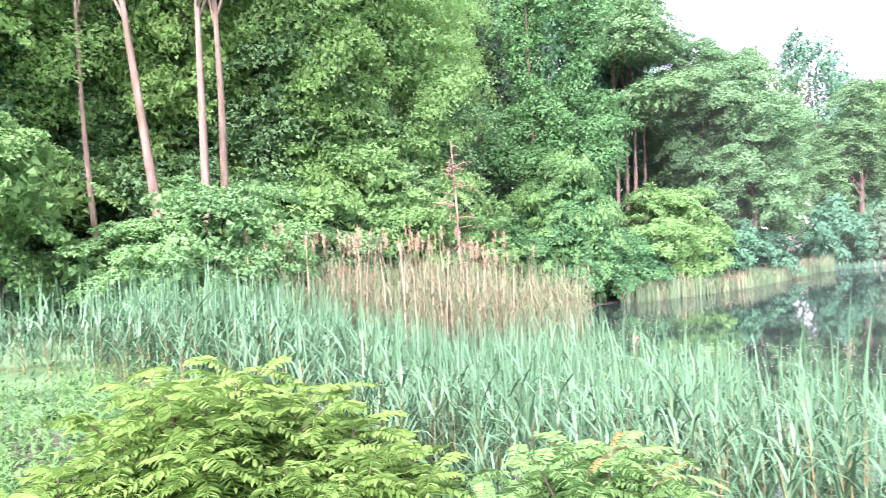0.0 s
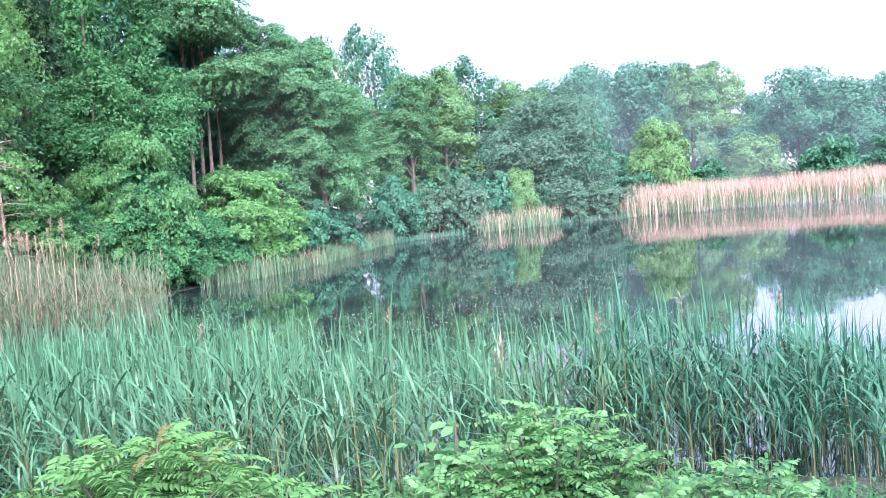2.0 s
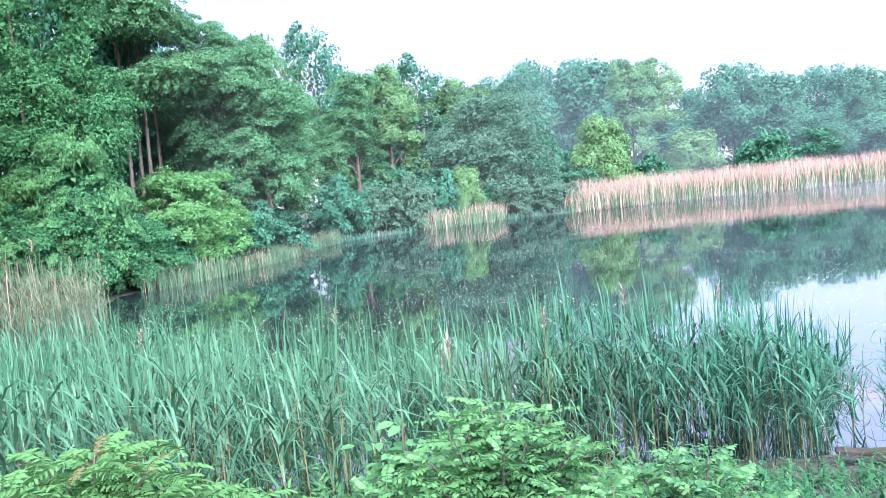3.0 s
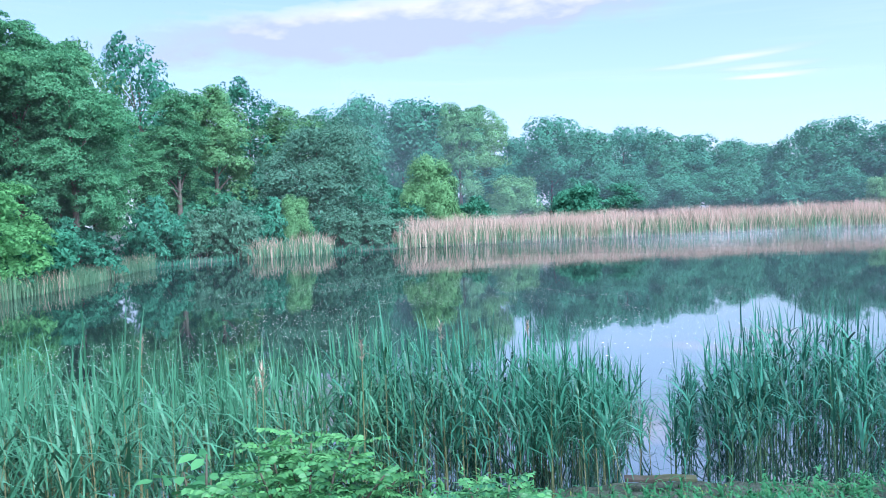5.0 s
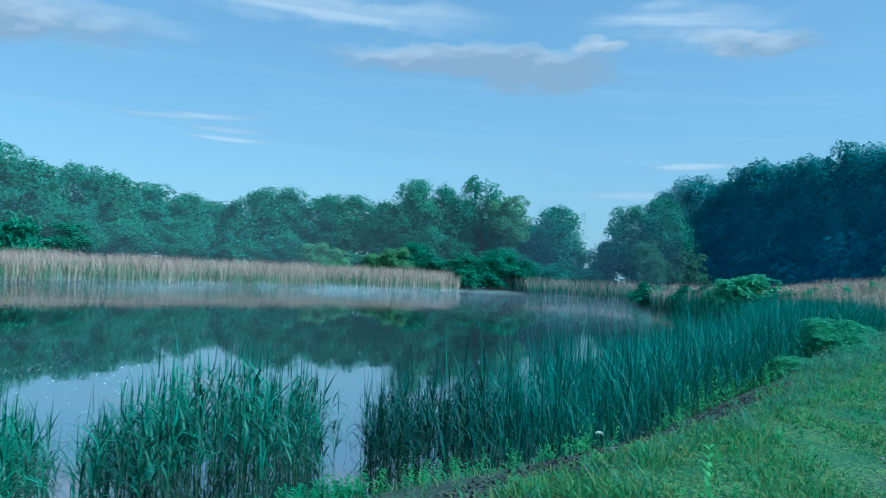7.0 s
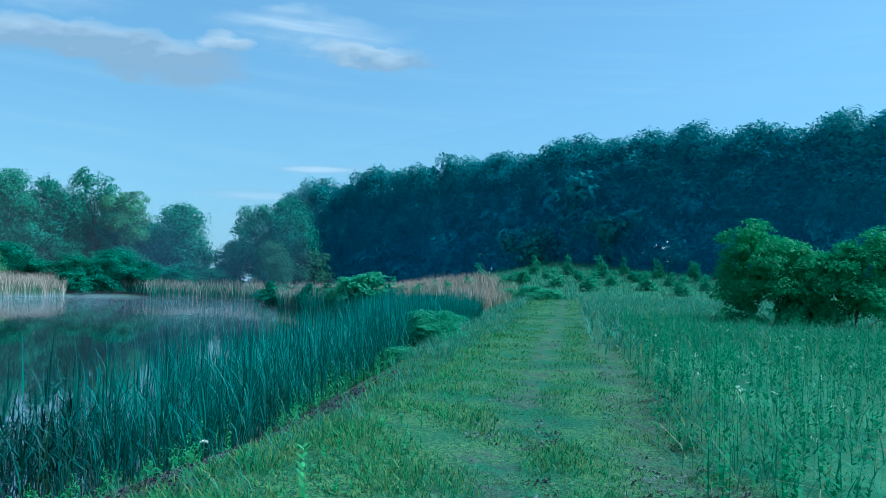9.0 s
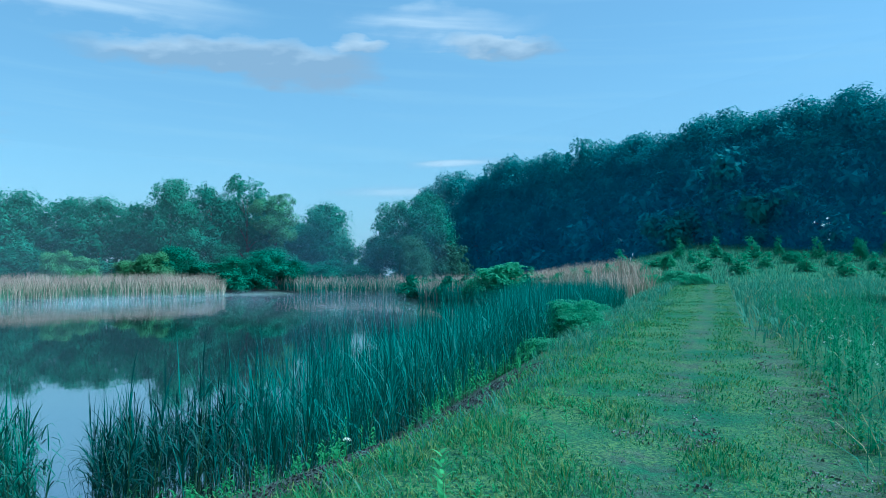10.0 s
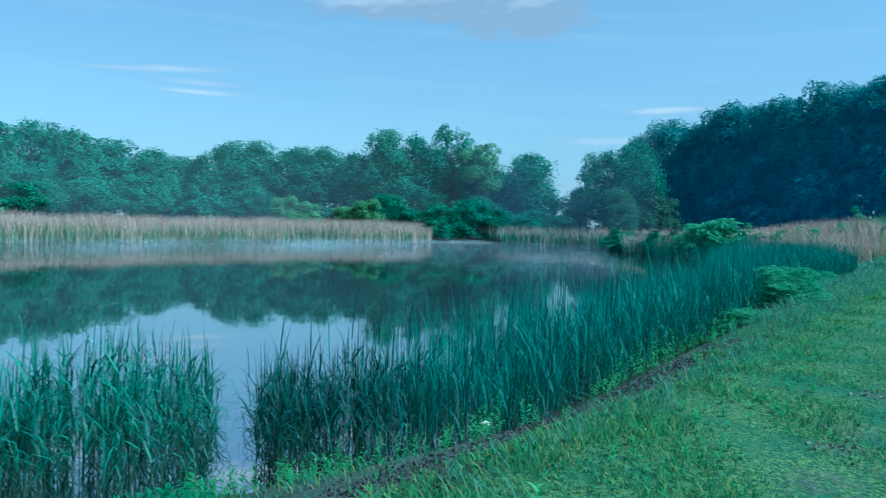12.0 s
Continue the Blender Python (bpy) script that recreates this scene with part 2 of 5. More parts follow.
def ground_material():
    m = Nodes("ground_soil")
    geo = m.n.new("ShaderNodeNewGeometry")
    s = m.n.new("ShaderNodeSeparateXYZ")
    m.l.new(geo.outputs["Position"], s.inputs[0])
    fine = m.noise(9.0, 6.0, 0.65)
    mid = m.noise(1.1, 4.0, 0.6)
    blade, speck = m.noise(28.0, 3.0, 0.7), m.noise(75.0, 2.0, 0.6)
    green = m.mix(m.span(mid, 0.35, 0.65), (0.040, 0.122, 0.064, 1), (0.080, 0.185, 0.092, 1))
    green = m.mix(m.span(fine, 0.45, 0.75), green, (0.085, 0.130, 0.056, 1))
    earthy = m.mix(m.span(m.noise(0.7, 4.0, 0.65), 0.36, 0.58), (0.026, 0.105, 0.048, 1), (0.11, 0.17, 0.055, 1))
    earthy = m.mix(m.span(blade, 0.40, 0.62), (0.020, 0.065, 0.036, 1), earthy)
    earthy = m.mix(m.math("MULTIPLY", m.span(speck, 0.52, 0.68), 0.35), earthy, (0.110, 0.200, 0.105, 1))
    soil = m.mix(m.span(fine, 0.3, 0.7), (0.028, 0.030, 0.028, 1), (0.088, 0.092, 0.088, 1))
    q = m.math("ADD", m.math("MULTIPLY", m.math("SUBTRACT", s.outputs[0], 7.2), 0.6), m.math("MULTIPLY", m.math("ADD", s.outputs[1], 4.1), 0.8))
    green = m.mix(m.math("MAXIMUM", m.span(m.math("ABSOLUTE", q), 2.0, 3.4), m.span(s.outputs[0], 44.0, 50.0)), earthy, green)
    track = m.math("SUBTRACT", 1.0, m.span(m.math("ABSOLUTE", m.math("SUBTRACT", m.math("ABSOLUTE", m.math("ADD", q, 0.95)), 0.65)), 0.1, 0.65))
    bare = m.math("MULTIPLY", m.math("MULTIPLY", track, 0.7), m.math("MULTIPLY", m.span(m.noise(0.9, 4.0, 0.65), 0.42, 0.54), m.span(m.noise(4.0, 3.0, 0.6), 0.38, 0.54)))
    wet = m.math("SUBTRACT", 1.0, m.span(m.math("ADD", s.outputs[2], m.math("MULTIPLY", mid, 0.3)), 0.80, 1.05))
    along = m.math("SUBTRACT", m.math("MULTIPLY", s.outputs[0], 0.8), m.math("MULTIPLY", s.outputs[1], 0.6))
    strip = m.math("SUBTRACT", 1.0, m.span(m.math("ABSOLUTE", m.math("SUBTRACT", m.math("ADD", q, m.math("MULTIPLY", mid, 0.3)), 2.37)), 0.4, 0.58))
    strip = m.math("MULTIPLY", strip, m.math("SUBTRACT", 1.0, m.span(along, 12.5, 15.0)))
    cover = m.math("MAXIMUM", bare, m.math("MAXIMUM", wet, strip))
    col = m.mix(m.math("MULTIPLY", cover, 0.85), green, soil)
    m.surface(col, 0.95, m.bump(m.math("ADD", fine, m.math("MULTIPLY", blade, 0.6)), 0.8, 0.05), 0.15)
    return m.mat


def water_material():
    m = Nodes("pond_water")
    swell = m.noise(0.55, 2.0, 0.5, stretch=(1.0, 1.0, 1.0))
    ripple = m.noise(5.0, 2.0, 0.5)
    h = m.math("ADD", m.math("MULTIPLY", swell, 1.0), m.math("MULTIPLY", ripple, 0.06))
    p = m.surface((0.014, 0.026, 0.026, 1), 0.03, m.bump(h, 0.05, 0.05), 1.0)
    p.inputs["IOR"].default_value = 3.5
    return m.mat


MAT_GROUND, MAT_WATER = ground_material(), water_material()


# ---------------------------------------------------------------- mesh helpers
def mesh_np(name, verts, faces, material, smooth=False):
    """A mesh from an (n, 3) array and an (m, 3 or 4) array of faces."""
    me = bpy.data.meshes.new(name)
    verts, faces = np.asarray(verts, np.float32), np.asarray(faces, np.int32)
    k = faces.shape[1]
    me.vertices.add(len(verts)), me.loops.add(faces.size), me.polygons.add(len(faces))
    me.vertices.foreach_set("co", verts.ravel())
    me.loops.foreach_set("vertex_index", faces.ravel())
    me.polygons.foreach_set("loop_start", np.arange(0, faces.size, k, dtype=np.int32))
    if smooth:
        me.polygons.foreach_set("use_smooth", np.ones(len(faces), bool))
    me.materials.append(material)
    me.update(calc_edges=True)
    return me


def gather(parts):
    """Joins (verts, faces) pairs of equal face size."""
    vs, fs, n = [], [], 0
    for v, f in parts:
        vs.append(v), fs.append(np.asarray(f) + n)
        n += len(v)
    return np.concatenate(vs), np.concatenate(fs)


def part(name, me, parent, label=""):
    ob = new(name, me)
    ob.parent = parent
    return tagged(ob, label)


def unit(v):
    return v / np.maximum(np.linalg.norm(v, axis=-1, keepdims=True), 1e-9)


def tube(points, radii, sides=6):
    """A tapered tube along a line of points; quads."""
    p, r = np.asarray(points, float), np.asarray(radii, float)
    d = unit(np.gradient(p, axis=0))
    ref = np.array([0.31, 0.95, 0.05])
    u = unit(np.cross(d, ref))
    w = np.cross(d, u)
    a = np.linspace(0, 2 * math.pi, sides, endpoint=False)
    ring = u[:, None] * np.cos(a)[None, :, None] + w[:, None] * np.sin(a)[None, :, None]
    v = (p[:, None] + ring * r[:, None, None]).reshape(-1, 3)
    i, j = np.meshgrid(np.arange(len(p) - 1), np.arange(sides), indexing="ij")
    b, c = i * sides + j, i * sides + (j + 1) % sides
    return v, np.stack([b, c, c + sides, b + sides], -1).reshape(-1, 4)


def rhombs(pos, normal, rng, length, width, droop=0.0):
    """A folded four-cornered leaf at each place, facing about along normal."""
    n = len(pos)
    side = unit(np.cross(normal, rng.normal(size=(n, 3))))
    along = unit(np.cross(side, normal))
    along[:, 2] -= droop
    along = unit(along)
    L, B = length[:, None], width[:, None]
    fold = normal * B * 0.35
    v = np.stack([pos - along * L * 0.5, pos + side * B * 0.5 + fold, pos + along * L * 0.5 - normal * L * 0.12, pos - side * B * 0.5 + fold], 1)
    return v.reshape(-1, 3), np.arange(4 * n).reshape(n, 4)


def slivers(pos, normal, rng, length, width, droop=0.0):
    """A three-cornered pointed leaf at each place, facing about along normal."""
    n = len(pos)
    side = unit(np.cross(normal, rng.normal(size=(n, 3))))
    along = unit(np.cross(side, normal))
    along[:, 2] -= droop
    along = unit(along)
    L, B = length[:, None], width[:, None]
    v = np.stack([pos - along * L * 0.4 + side * B * 0.5, pos + along * L * 0.6 - normal * L * 0.1, pos - along * L * 0.4 - side * B * 0.5], 1)
    return v.reshape(-1, 3), np.arange(3 * n).reshape(n, 3)


def crown_mesh(name, rng, blobs, count, size, material, core=0.7, pads=60, flat=0.55, droop=0.05):
    """A crown of many separate leaves. Every bough (x, y, z, rx, ry, rz) carries flat sprays of leaves on its outside,
    lit from above and dark below; dense inner foliage fills the boughs."""
    B = np.asarray(blobs, float)
    area = (B[:, 3] * B[:, 4] + B[:, 4] * B[:, 5] + B[:, 3] * B[:, 5])
    own = rng.choice(len(B), pads * 2, p=area / area.sum())
    d = unit(rng.normal(size=(pads * 2, 3)) + np.array([0, 0, 0.2]))
    mid = B[own, :3] + d * B[own, 3:] * rng.uniform(0.7, 1.12, (pads * 2, 1))
    deep = np.zeros(len(mid), bool)
    for i, b in enumerate(B):
        deep |= (own != i) & ((((mid - b[:3]) / b[3:]) ** 2).sum(1) < 0.55)
    mid, d, own = mid[~deep], d[~deep], own[~deep]
    rad = B[own, 3:].mean(1) * rng.uniform(0.3, 0.66, len(mid))
    pick = rng.choice(len(mid), count, p=rad ** 2 / (rad ** 2).sum())
    e = unit(rng.normal(size=(count, 3)))
    reach = rng.uniform(0.25, 1.0, count) ** 0.5 * rng.uniform(0.75, 1.15, count)
    up = unit(d[pick] * 0.55 + np.array([0, 0, 0.75])) if size < 0.2 else unit(d[pick] + np.array([0, 0, 0.45]))
    off = e * (reach * rad[pick])[:, None]
    flat = 0.28 if size < 0.2 else flat
    off -= up * (off * up).sum(1)[:, None] * (1 - flat)
    off[:, 2] -= (off[:, 0] ** 2 + off[:, 1] ** 2) / np.maximum(rad[pick], 0.05) * 0.03
    pos = mid[pick] + off
    nor = unit(up * 0.7 + e * 0.35 + rng.normal(size=pos.shape) * (0.5 if size < 0.2 else 0.3))
    s = size * rng.uniform(0.6, 1.4, len(pos))
    leaves = slivers(pos, nor, rng, s, s * rng.uniform(0.5, 0.8, len(pos)), droop)
    n = int(count * 0.3 * core)
    inner = rng.choice(len(B), n, p=area / area.sum())
    g = unit(rng.normal(size=(n, 3)))
    depth = B[inner, :3] + g * B[inner, 3:] * rng.uniform(0.1, 0.68, (n, 1))
    big = size * rng.uniform(1.4, 2.4, n)
    fill = slivers(depth, unit(g * 0.6 + rng.normal(size=(n, 3)) * 0.6), rng, big, big * 0.7, droop)
    v, f = gather([leaves, fill])
    return mesh_np(name, v, f, material)


def limbs_mesh(name, rng, height, radius, targets, material, lean=(0, 0), split=0.4):
    """A tapered trunk with limbs that reach into the boughs."""
    t = np.linspace(0, 1, 7)
    bend = rng.normal(size=2) * 0.02 * height
    line = np.stack([lean[0] * t + bend[0] * np.sin(t * 3), lean[1] * t + bend[1] * np.sin(t * 2.6), t * height - 0.25], 1)
    rad = radius * (1.25 - 0.25 * np.minimum(t * 8, 1)) * (1 - 0.82 * t)
    trunk, parts = tube(line, rad, 8), []
    for b in targets:
        z0 = max(split * height, min(b[2] - 1.0, 0.85 * height)) * rng.uniform(0.75, 1.0)
        k = z0 / height
        start = np.array([np.interp(k, t, line[:, 0]), np.interp(k, t, line[:, 1]), z0 - 0.25])
        end = np.array(b[:3])
        s = np.linspace(0, 1, 5)[:, None]
        mid = start + (end - start) * s + np.array([0, 0, 1.0]) * np.sin(s * 3.14) * 0.12 * np.linalg.norm(end - start)
        r0 = radius * (1 - 0.8 * k) * 0.55
        parts.append(tube(mid, r0 * (1 - 0.8 * s[:, 0]), 5))
    return mesh_np(name, *trunk, material, True), mesh_np("limbs", *gather(parts), material, True)


def woody(meshes, parent, label=""):
    """A trunk part that carries its limbs."""
    trunk = part("trunk", meshes[0], parent, label)
    part("limbs", meshes[1], trunk)


# ---------------------------------------------------------------- ground and water
POND = np.array([(2.1, 7.3), (3.8, 6.1), (5.5, 4.6), (7.0, 3.2), (8.0, 1.6), (9.0, 0.0), (10.2, -1.8), (13.5, -4.0), (19, -7.5), (30, -14),
                 (45, -20), (55, -23.5), (62, -22.5), (73, -20), (82, -22.5), (88, -20.5), (92, -15), (94.5, -8), (93.5, -2), (89.5, 4), (84, 15),
                 (66, 31), (56.0, 38.2), (45.4, 44.6), (39.4, 46.1), (33.0, 46.3), (27.4, 46.2), (21.8, 43.4), (14.9, 35.0), (11.2, 31.8), (8.6, 29.9), (6.9, 29.7),
                 (5.2, 26), (4.0, 20.2), (2.4, 15.5), (1.6, 10)])


def pond_distance(x, y):
    """Metres from the water's edge, positive on land."""
    p = np.stack([np.ravel(x), np.ravel(y)], 1).astype(float)
    best, inside = np.full(len(p), 1e9), np.zeros(len(p), bool)
    for a, b in zip(POND, np.roll(POND, -1, 0)):
        ab = b - a
        t = np.clip(((p - a) @ ab) / (ab @ ab), 0, 1)
        best = np.minimum(best, np.linalg.norm(p - a - t[:, None] * ab, axis=1))
        cut = ((a[1] > p[:, 1]) != (b[1] > p[:, 1]))
        with np.errstate(divide="ignore", invalid="ignore"):
            inside ^= cut & (p[:, 0] < (b[0] - a[0]) * (p[:, 1] - a[1]) / (b[1] - a[1]) + a[0])
    return np.where(inside, -best, best).reshape(np.shape(x))


def smooth(v, lo, hi):
    t = np.clip((v - lo) / (hi - lo), 0, 1)
    return t * t * (3 - 2 * t)


def path_q(x, y):
    return (np.asarray(x) - 7.2) * 0.6 + (np.asarray(y) + 4.1) * 0.8


def ground_z(x, y):
    x, y = np.asarray(x, float), np.asarray(y, float)
    s = pond_distance(x, y)
    q, along = path_q(x, y), x * 0.8 - y * 0.6
    far = smooth(along, 9, 17)
    flat = 1.05 + (0.45 - 1.05) * smooth((q - 6 + 3.6 * far) / (6 - 3.6 * far), 0, 1)
    wide = 4.6 - 2.1 * smooth(along, 3, 10)
    t = np.clip(s / wide, 0, 1)
    near = smooth(along, 3, 6)
    z = flat * (t * (1.5 - 0.5 * t * t) * near + smooth(t, 0, 1) * (1 - near)) - 1.2 * smooth(-s, 0, 5)
    z = z + (0.02 * np.clip(along - 31, 0, 29) + 0.125 * np.clip(along - 60, 0, 33)) * smooth(s, 1, 12) * smooth(-q, -24, -2)
    z = z + 0.05 * np.sin(x * 0.9 + 1.3 * np.sin(y * 0.5)) * np.sin(y * 0.8) * smooth(s, 0.5, 3)
    rut = np.exp(-((np.abs(q + 0.95) - 0.65) / 0.25) ** 2)
    return z - 0.05 * rut * smooth(s, 1, 3)


def build_ground():
    u = np.linspace(-1, 1, 220)
    g = 3.0 * np.sinh(u * 6.5)
    g = np.sign(g) * np.minimum(np.abs(g), 1500)
    X, Y = np.meshgrid(g + 6, g + 1)
    Z = ground_z(X, Y)
    n = len(u)
    i, j = np.meshgrid(np.arange(n - 1), np.arange(n - 1), indexing="ij")
    a = i * n + j
    ob = new("ground", mesh_np("ground", np.stack([X, Y, Z], -1).reshape(-1, 3), np.stack([a, a + 1, a + n + 1, a + n], -1).reshape(-1, 4), MAT_GROUND, True))
    tagged(ob, "grassy bank and field around the pond with bare earth patches", "ground", kind="structure")
    bm = bmesh.new()
    bm.faces.new([bm.verts.new((x, y, 0)) for x, y in ((-2, -32), (112, -32), (112, 52), (-2, 52))])
    me = bpy.data.meshes.new("water")
    bm.to_mesh(me), bm.free()
    me.materials.append(MAT_WATER)
    tagged(new("water", me), "still dark pond water mirroring trees and sky", "water", kind="structure")


build_ground()


# ---------------------------------------------------------------- trees
def tree_blobs(rng, kind, h, w):
    """The boughs of a crown of height h and width w, standing on the origin."""
    out = []
    if kind == "broad":
        for _ in range(17):
            a, k = rng.uniform(0, 6.28), rng.uniform(0.18, 1) ** 0.7
            r = w * 0.5 * math.sqrt(max(0.05, 1 - (2 * abs(k - 0.5)) ** 2.4)) * rng.uniform(0.45, 0.8)
            s = w * rng.uniform(0.14, 0.24)
            out.append((r * math.cos(a), r * math.sin(a), h * (0.14 + 0.76 * k), s, s, s * rng.uniform(0.65, 0.95)))
        out.append((0, 0, h * 0.55, w * 0.3, w * 0.3, h * 0.3))
    elif kind == "tall":
        for i in range(22):
            k = rng.uniform(0.22, 1)
            a = rng.uniform(0, 6.28)
            r = w * rng.uniform(0.15, 0.42) * (1.25 - 0.55 * k)
            s = w * rng.uniform(0.13, 0.23)
            out.append((r * math.cos(a), r * math.sin(a), h * (0.06 + 0.88 * k), s, s, s * rng.uniform(0.7, 1.1)))
    elif kind == "column":
        for i in range(18):
            k = i / 17
            a = rng.uniform(0, 6.28)
            r = w * rng.uniform(0.05, 0.28)
            s = w * rng.uniform(0.2, 0.34) * (1.15 - 0.5 * k)
            out.append((r * math.cos(a), r * math.sin(a), h * (0.04 + 0.9 * k), s, s, s * 1.25))
    elif kind == "dome":
        for i in range(22):
            a, k = rng.uniform(0, 6.28), rng.uniform(0, 1)
            r = w * 0.5 * math.sqrt(1 - k * k * 0.85) * rng.uniform(0.55, 0.85)
            s = w * rng.uniform(0.12, 0.2)
            out.append((r * math.cos(a), r * math.sin(a), h * (0.12 + 0.72 * k), s, s, s * rng.uniform(0.7, 0.95)))
        out.append((0, 0, h * 0.45, w * 0.34, w * 0.34, h * 0.34))
    return out


TREES = {}


def tree_kind(key, kind, h, w, count, size, leaf, bark, seed, label, category="tree", name="tree", trunk=None, split=0.3, pads=110, core=0.7):
    rng = np.random.default_rng(seed)
    blobs = tree_blobs(rng, kind, h, w)
    TREES[key] = (crown_mesh("crown", rng, blobs, count, size, leaf, core, pads),
                  limbs_mesh("trunk", rng, h * 0.82, trunk or 0.02 * h, blobs[:9], bark, split=split), label, category, name, h, w)


def spot(az_deg, d):
    """The place d metres from the viewpoint on a bearing in degrees clockwise from +y."""
    return 0.6 + d * math.sin(radians(az_deg)), d * math.cos(radians(az_deg))


def plant(key, x, y, height, width, group="", label="", sink=0.1, turn=None):
    """Stands a tree of one kind on the ground, height and width in metres."""
    crown, trunk, words, category, name, h, w = TREES[key]
    ob = new(name)
    part("crown", crown, ob), woody(trunk, ob)
    turn = turn if turn is not None else (x * 12.9 + y * 7.3) % 6.28
    ob.matrix_basis = (Matrix.Translation((x, y, float(ground_z(x, y)) - sink)) @ Matrix.Rotation(turn, 4, "Z")
                       @ Matrix.Diagonal((width / w, width / w, height / h, 1)))
    return tagged(ob, label or words, category, group)


tree_kind("oak", "broad", 15, 11, 9500, 0.32, MAT_LEAF_MID, MAT_BARK, 3, "broad leafy tree with a lumpy mid-green crown", pads=220)
tree_kind("oak2", "broad", 15, 10, 9500, 0.32, MAT_LEAF_MID, MAT_BARK, 4, "leafy woodland tree with an uneven green crown", pads=230)
tree_kind("ash", "tall", 16, 8, 15000, 0.22, MAT_LEAF_WARM, MAT_BARK, 5, "tall open tree with light yellow-green leaves", split=0.4, pads=120)
tree_kind("lacy", "tall", 16, 9, 7000, 0.26, MAT_LEAF_MID, MAT_BARK, 15, "tall thin-crowned tree with gaps of sky between its boughs", split=0.4, pads=90, core=0.25)
tree_kind("sparse", "tall", 16, 9, 6000, 0.28, MAT_LEAF_WARM, MAT_BARK, 15, "tall thin-crowned tree with airy pale leaves", split=0.4, pads=90, core=0.3)
tree_kind("willow", "dome", 10, 11, 30000, 0.165, MAT_LEAF_GREY, MAT_BARK, 6, "rounded grey-green willow over the water's edge", split=0.15, pads=200)
tree_kind("green_dome", "dome", 8, 8, 11000, 0.25, MAT_LEAF_WARM, MAT_BARK, 7, "rounded light green tree at the wood's edge", split=0.15, pads=150)
tree_kind("ivy", "column", 18, 5, 40000, 0.125, MAT_IVY, MAT_BARK, 8, "tall tree wrapped in dark ivy", trunk=0.14, pads=260)
tree_kind("dark", "broad", 17, 10, 12000, 0.31, MAT_LEAF_BLUISH, MAT_BARK, 9, "dark dense tree of the shaded forest edge", split=0.25, pads=230)
tree_kind("dark2", "broad", 17, 9, 12000, 0.31, MAT_LEAF_BLUISH, MAT_BARK, 10, "dark tall tree of the shaded forest edge", split=0.25, pads=220)
tree_kind("shrub", "dome", 2.5, 3.4, 5000, 0.14, MAT_LEAF_MID, MAT_BARK, 11, "dense green shrub on the bank", "shrub", "shrub", 0.05, 0.05, 90)
tree_kind("grey_shrub", "dome", 3.0, 4.0, 6000, 0.145, MAT_LEAF_GREY, MAT_BARK, 12, "grey-green willow shrub leaning over the water", "shrub", "shrub", 0.06, 0.05, 100)
tree_kind("sapling", "column", 2.4, 1.3, 1200, 0.13, MAT_SAPLING, MAT_BARK, 13, "young tree in the meadow", "sapling", "sapling", 0.03, 0.1, 40, 0.5)
tree_kind("meadow_shrub", "dome", 2.4, 3.0, 4000, 0.13, MAT_SAPLING, MAT_BARK, 18, "light green young bush in the meadow", "shrub", "shrub", 0.04, 0.05, 80)
tree_kind("near", "tall", 14, 9, 44000, 0.135, MAT_LEAF_NEAR, MAT_BARK_PALE, 14, "tall tree with bright yellow-green leaves", split=0.35, pads=230, core=0.4)
tree_kind("near2", "broad", 10, 8, 40000, 0.13, MAT_LEAF_SHORE, MAT_BARK, 16, "leafy bank tree with layered light green boughs", split=0.2, pads=230, core=0.4)
tree_kind("understory", "dome", 5, 6, 20000, 0.125, MAT_LEAF_SHORE, MAT_BARK, 17, "bushy young tree at the wood's edge", split=0.1, pads=130, core=0.6)

tree_kind("poplar", "column", 18, 4.5, 22000, 0.15, MAT_LEAF_GREY, MAT_BARK, 19, "tall slender tree with fluttering grey-green leaves", pads=130, core=0.25)
tree_kind("frond", "dome", 6, 6, 26000, 0.12, MAT_FROND, MAT_BARK, 20, "spreading tree with level layers of bright green fronds", split=0.3, pads=70, core=0.25)
tree_kind("plumy", "tall", 13, 7, 42000, 0.13, MAT_LEAF_SHORE, MAT_BARK, 22, "tall shore tree with feathery light green layers", split=0.3, pads=210, core=0.5)
tree_kind("ivy_mound", "dome", 4, 5, 22000, 0.11, MAT_IVY, MAT_BARK, 23, "mound of glossy ivy at the foot of the trees", "bush", "bush", 0.05, 0.05, 130, 0.6)

# the wood behind the reeds, close to the viewpoint
for a, d, h, w, k in ((-34, 22.4, 15.7, 9.0, "near"), (-27, 26.9, 18.0, 10.1, "near"), (-22, 33.6, 20.3, 10.1, "oak"), (-13, 26.9, 16.9, 9.0, "near"), (-31, 24, 13, 8, "near"),
                      (-20, 28, 16, 9, "near"), (-17.8, 24.5, 14, 7, "near"), (-11.3, 25, 14, 7, "near"), (-23.5, 25.5, 15, 7, "near"), (-3, 27, 13, 7, "near"), (-32, 25, 10, 8, "near2"), (-25.5, 26, 11, 8, "near2"), (-14.5, 26, 10.5, 8, "near2"), (-9, 27, 11, 8, "near2"),
                      (-3.5, 28, 9, 7, "near2"), (-7, 29.1, 18.0, 9.0, "near"), (-15, 38.1, 20.3, 11.2, "oak2"), (-1, 33.6, 17.0, 7.5, "near"), (-4, 42.6, 22.6, 11.2, "oak"),
                      (4, 43, 20, 10, "oak2"), (-29, 37.0, 20.3, 11.2, "oak2"), (-36, 31.4, 19.1, 11.2, "oak"), (10, 46, 21, 10, "oak")):
    plant(k, *spot(a, d), h, w, "wood behind the reeds")
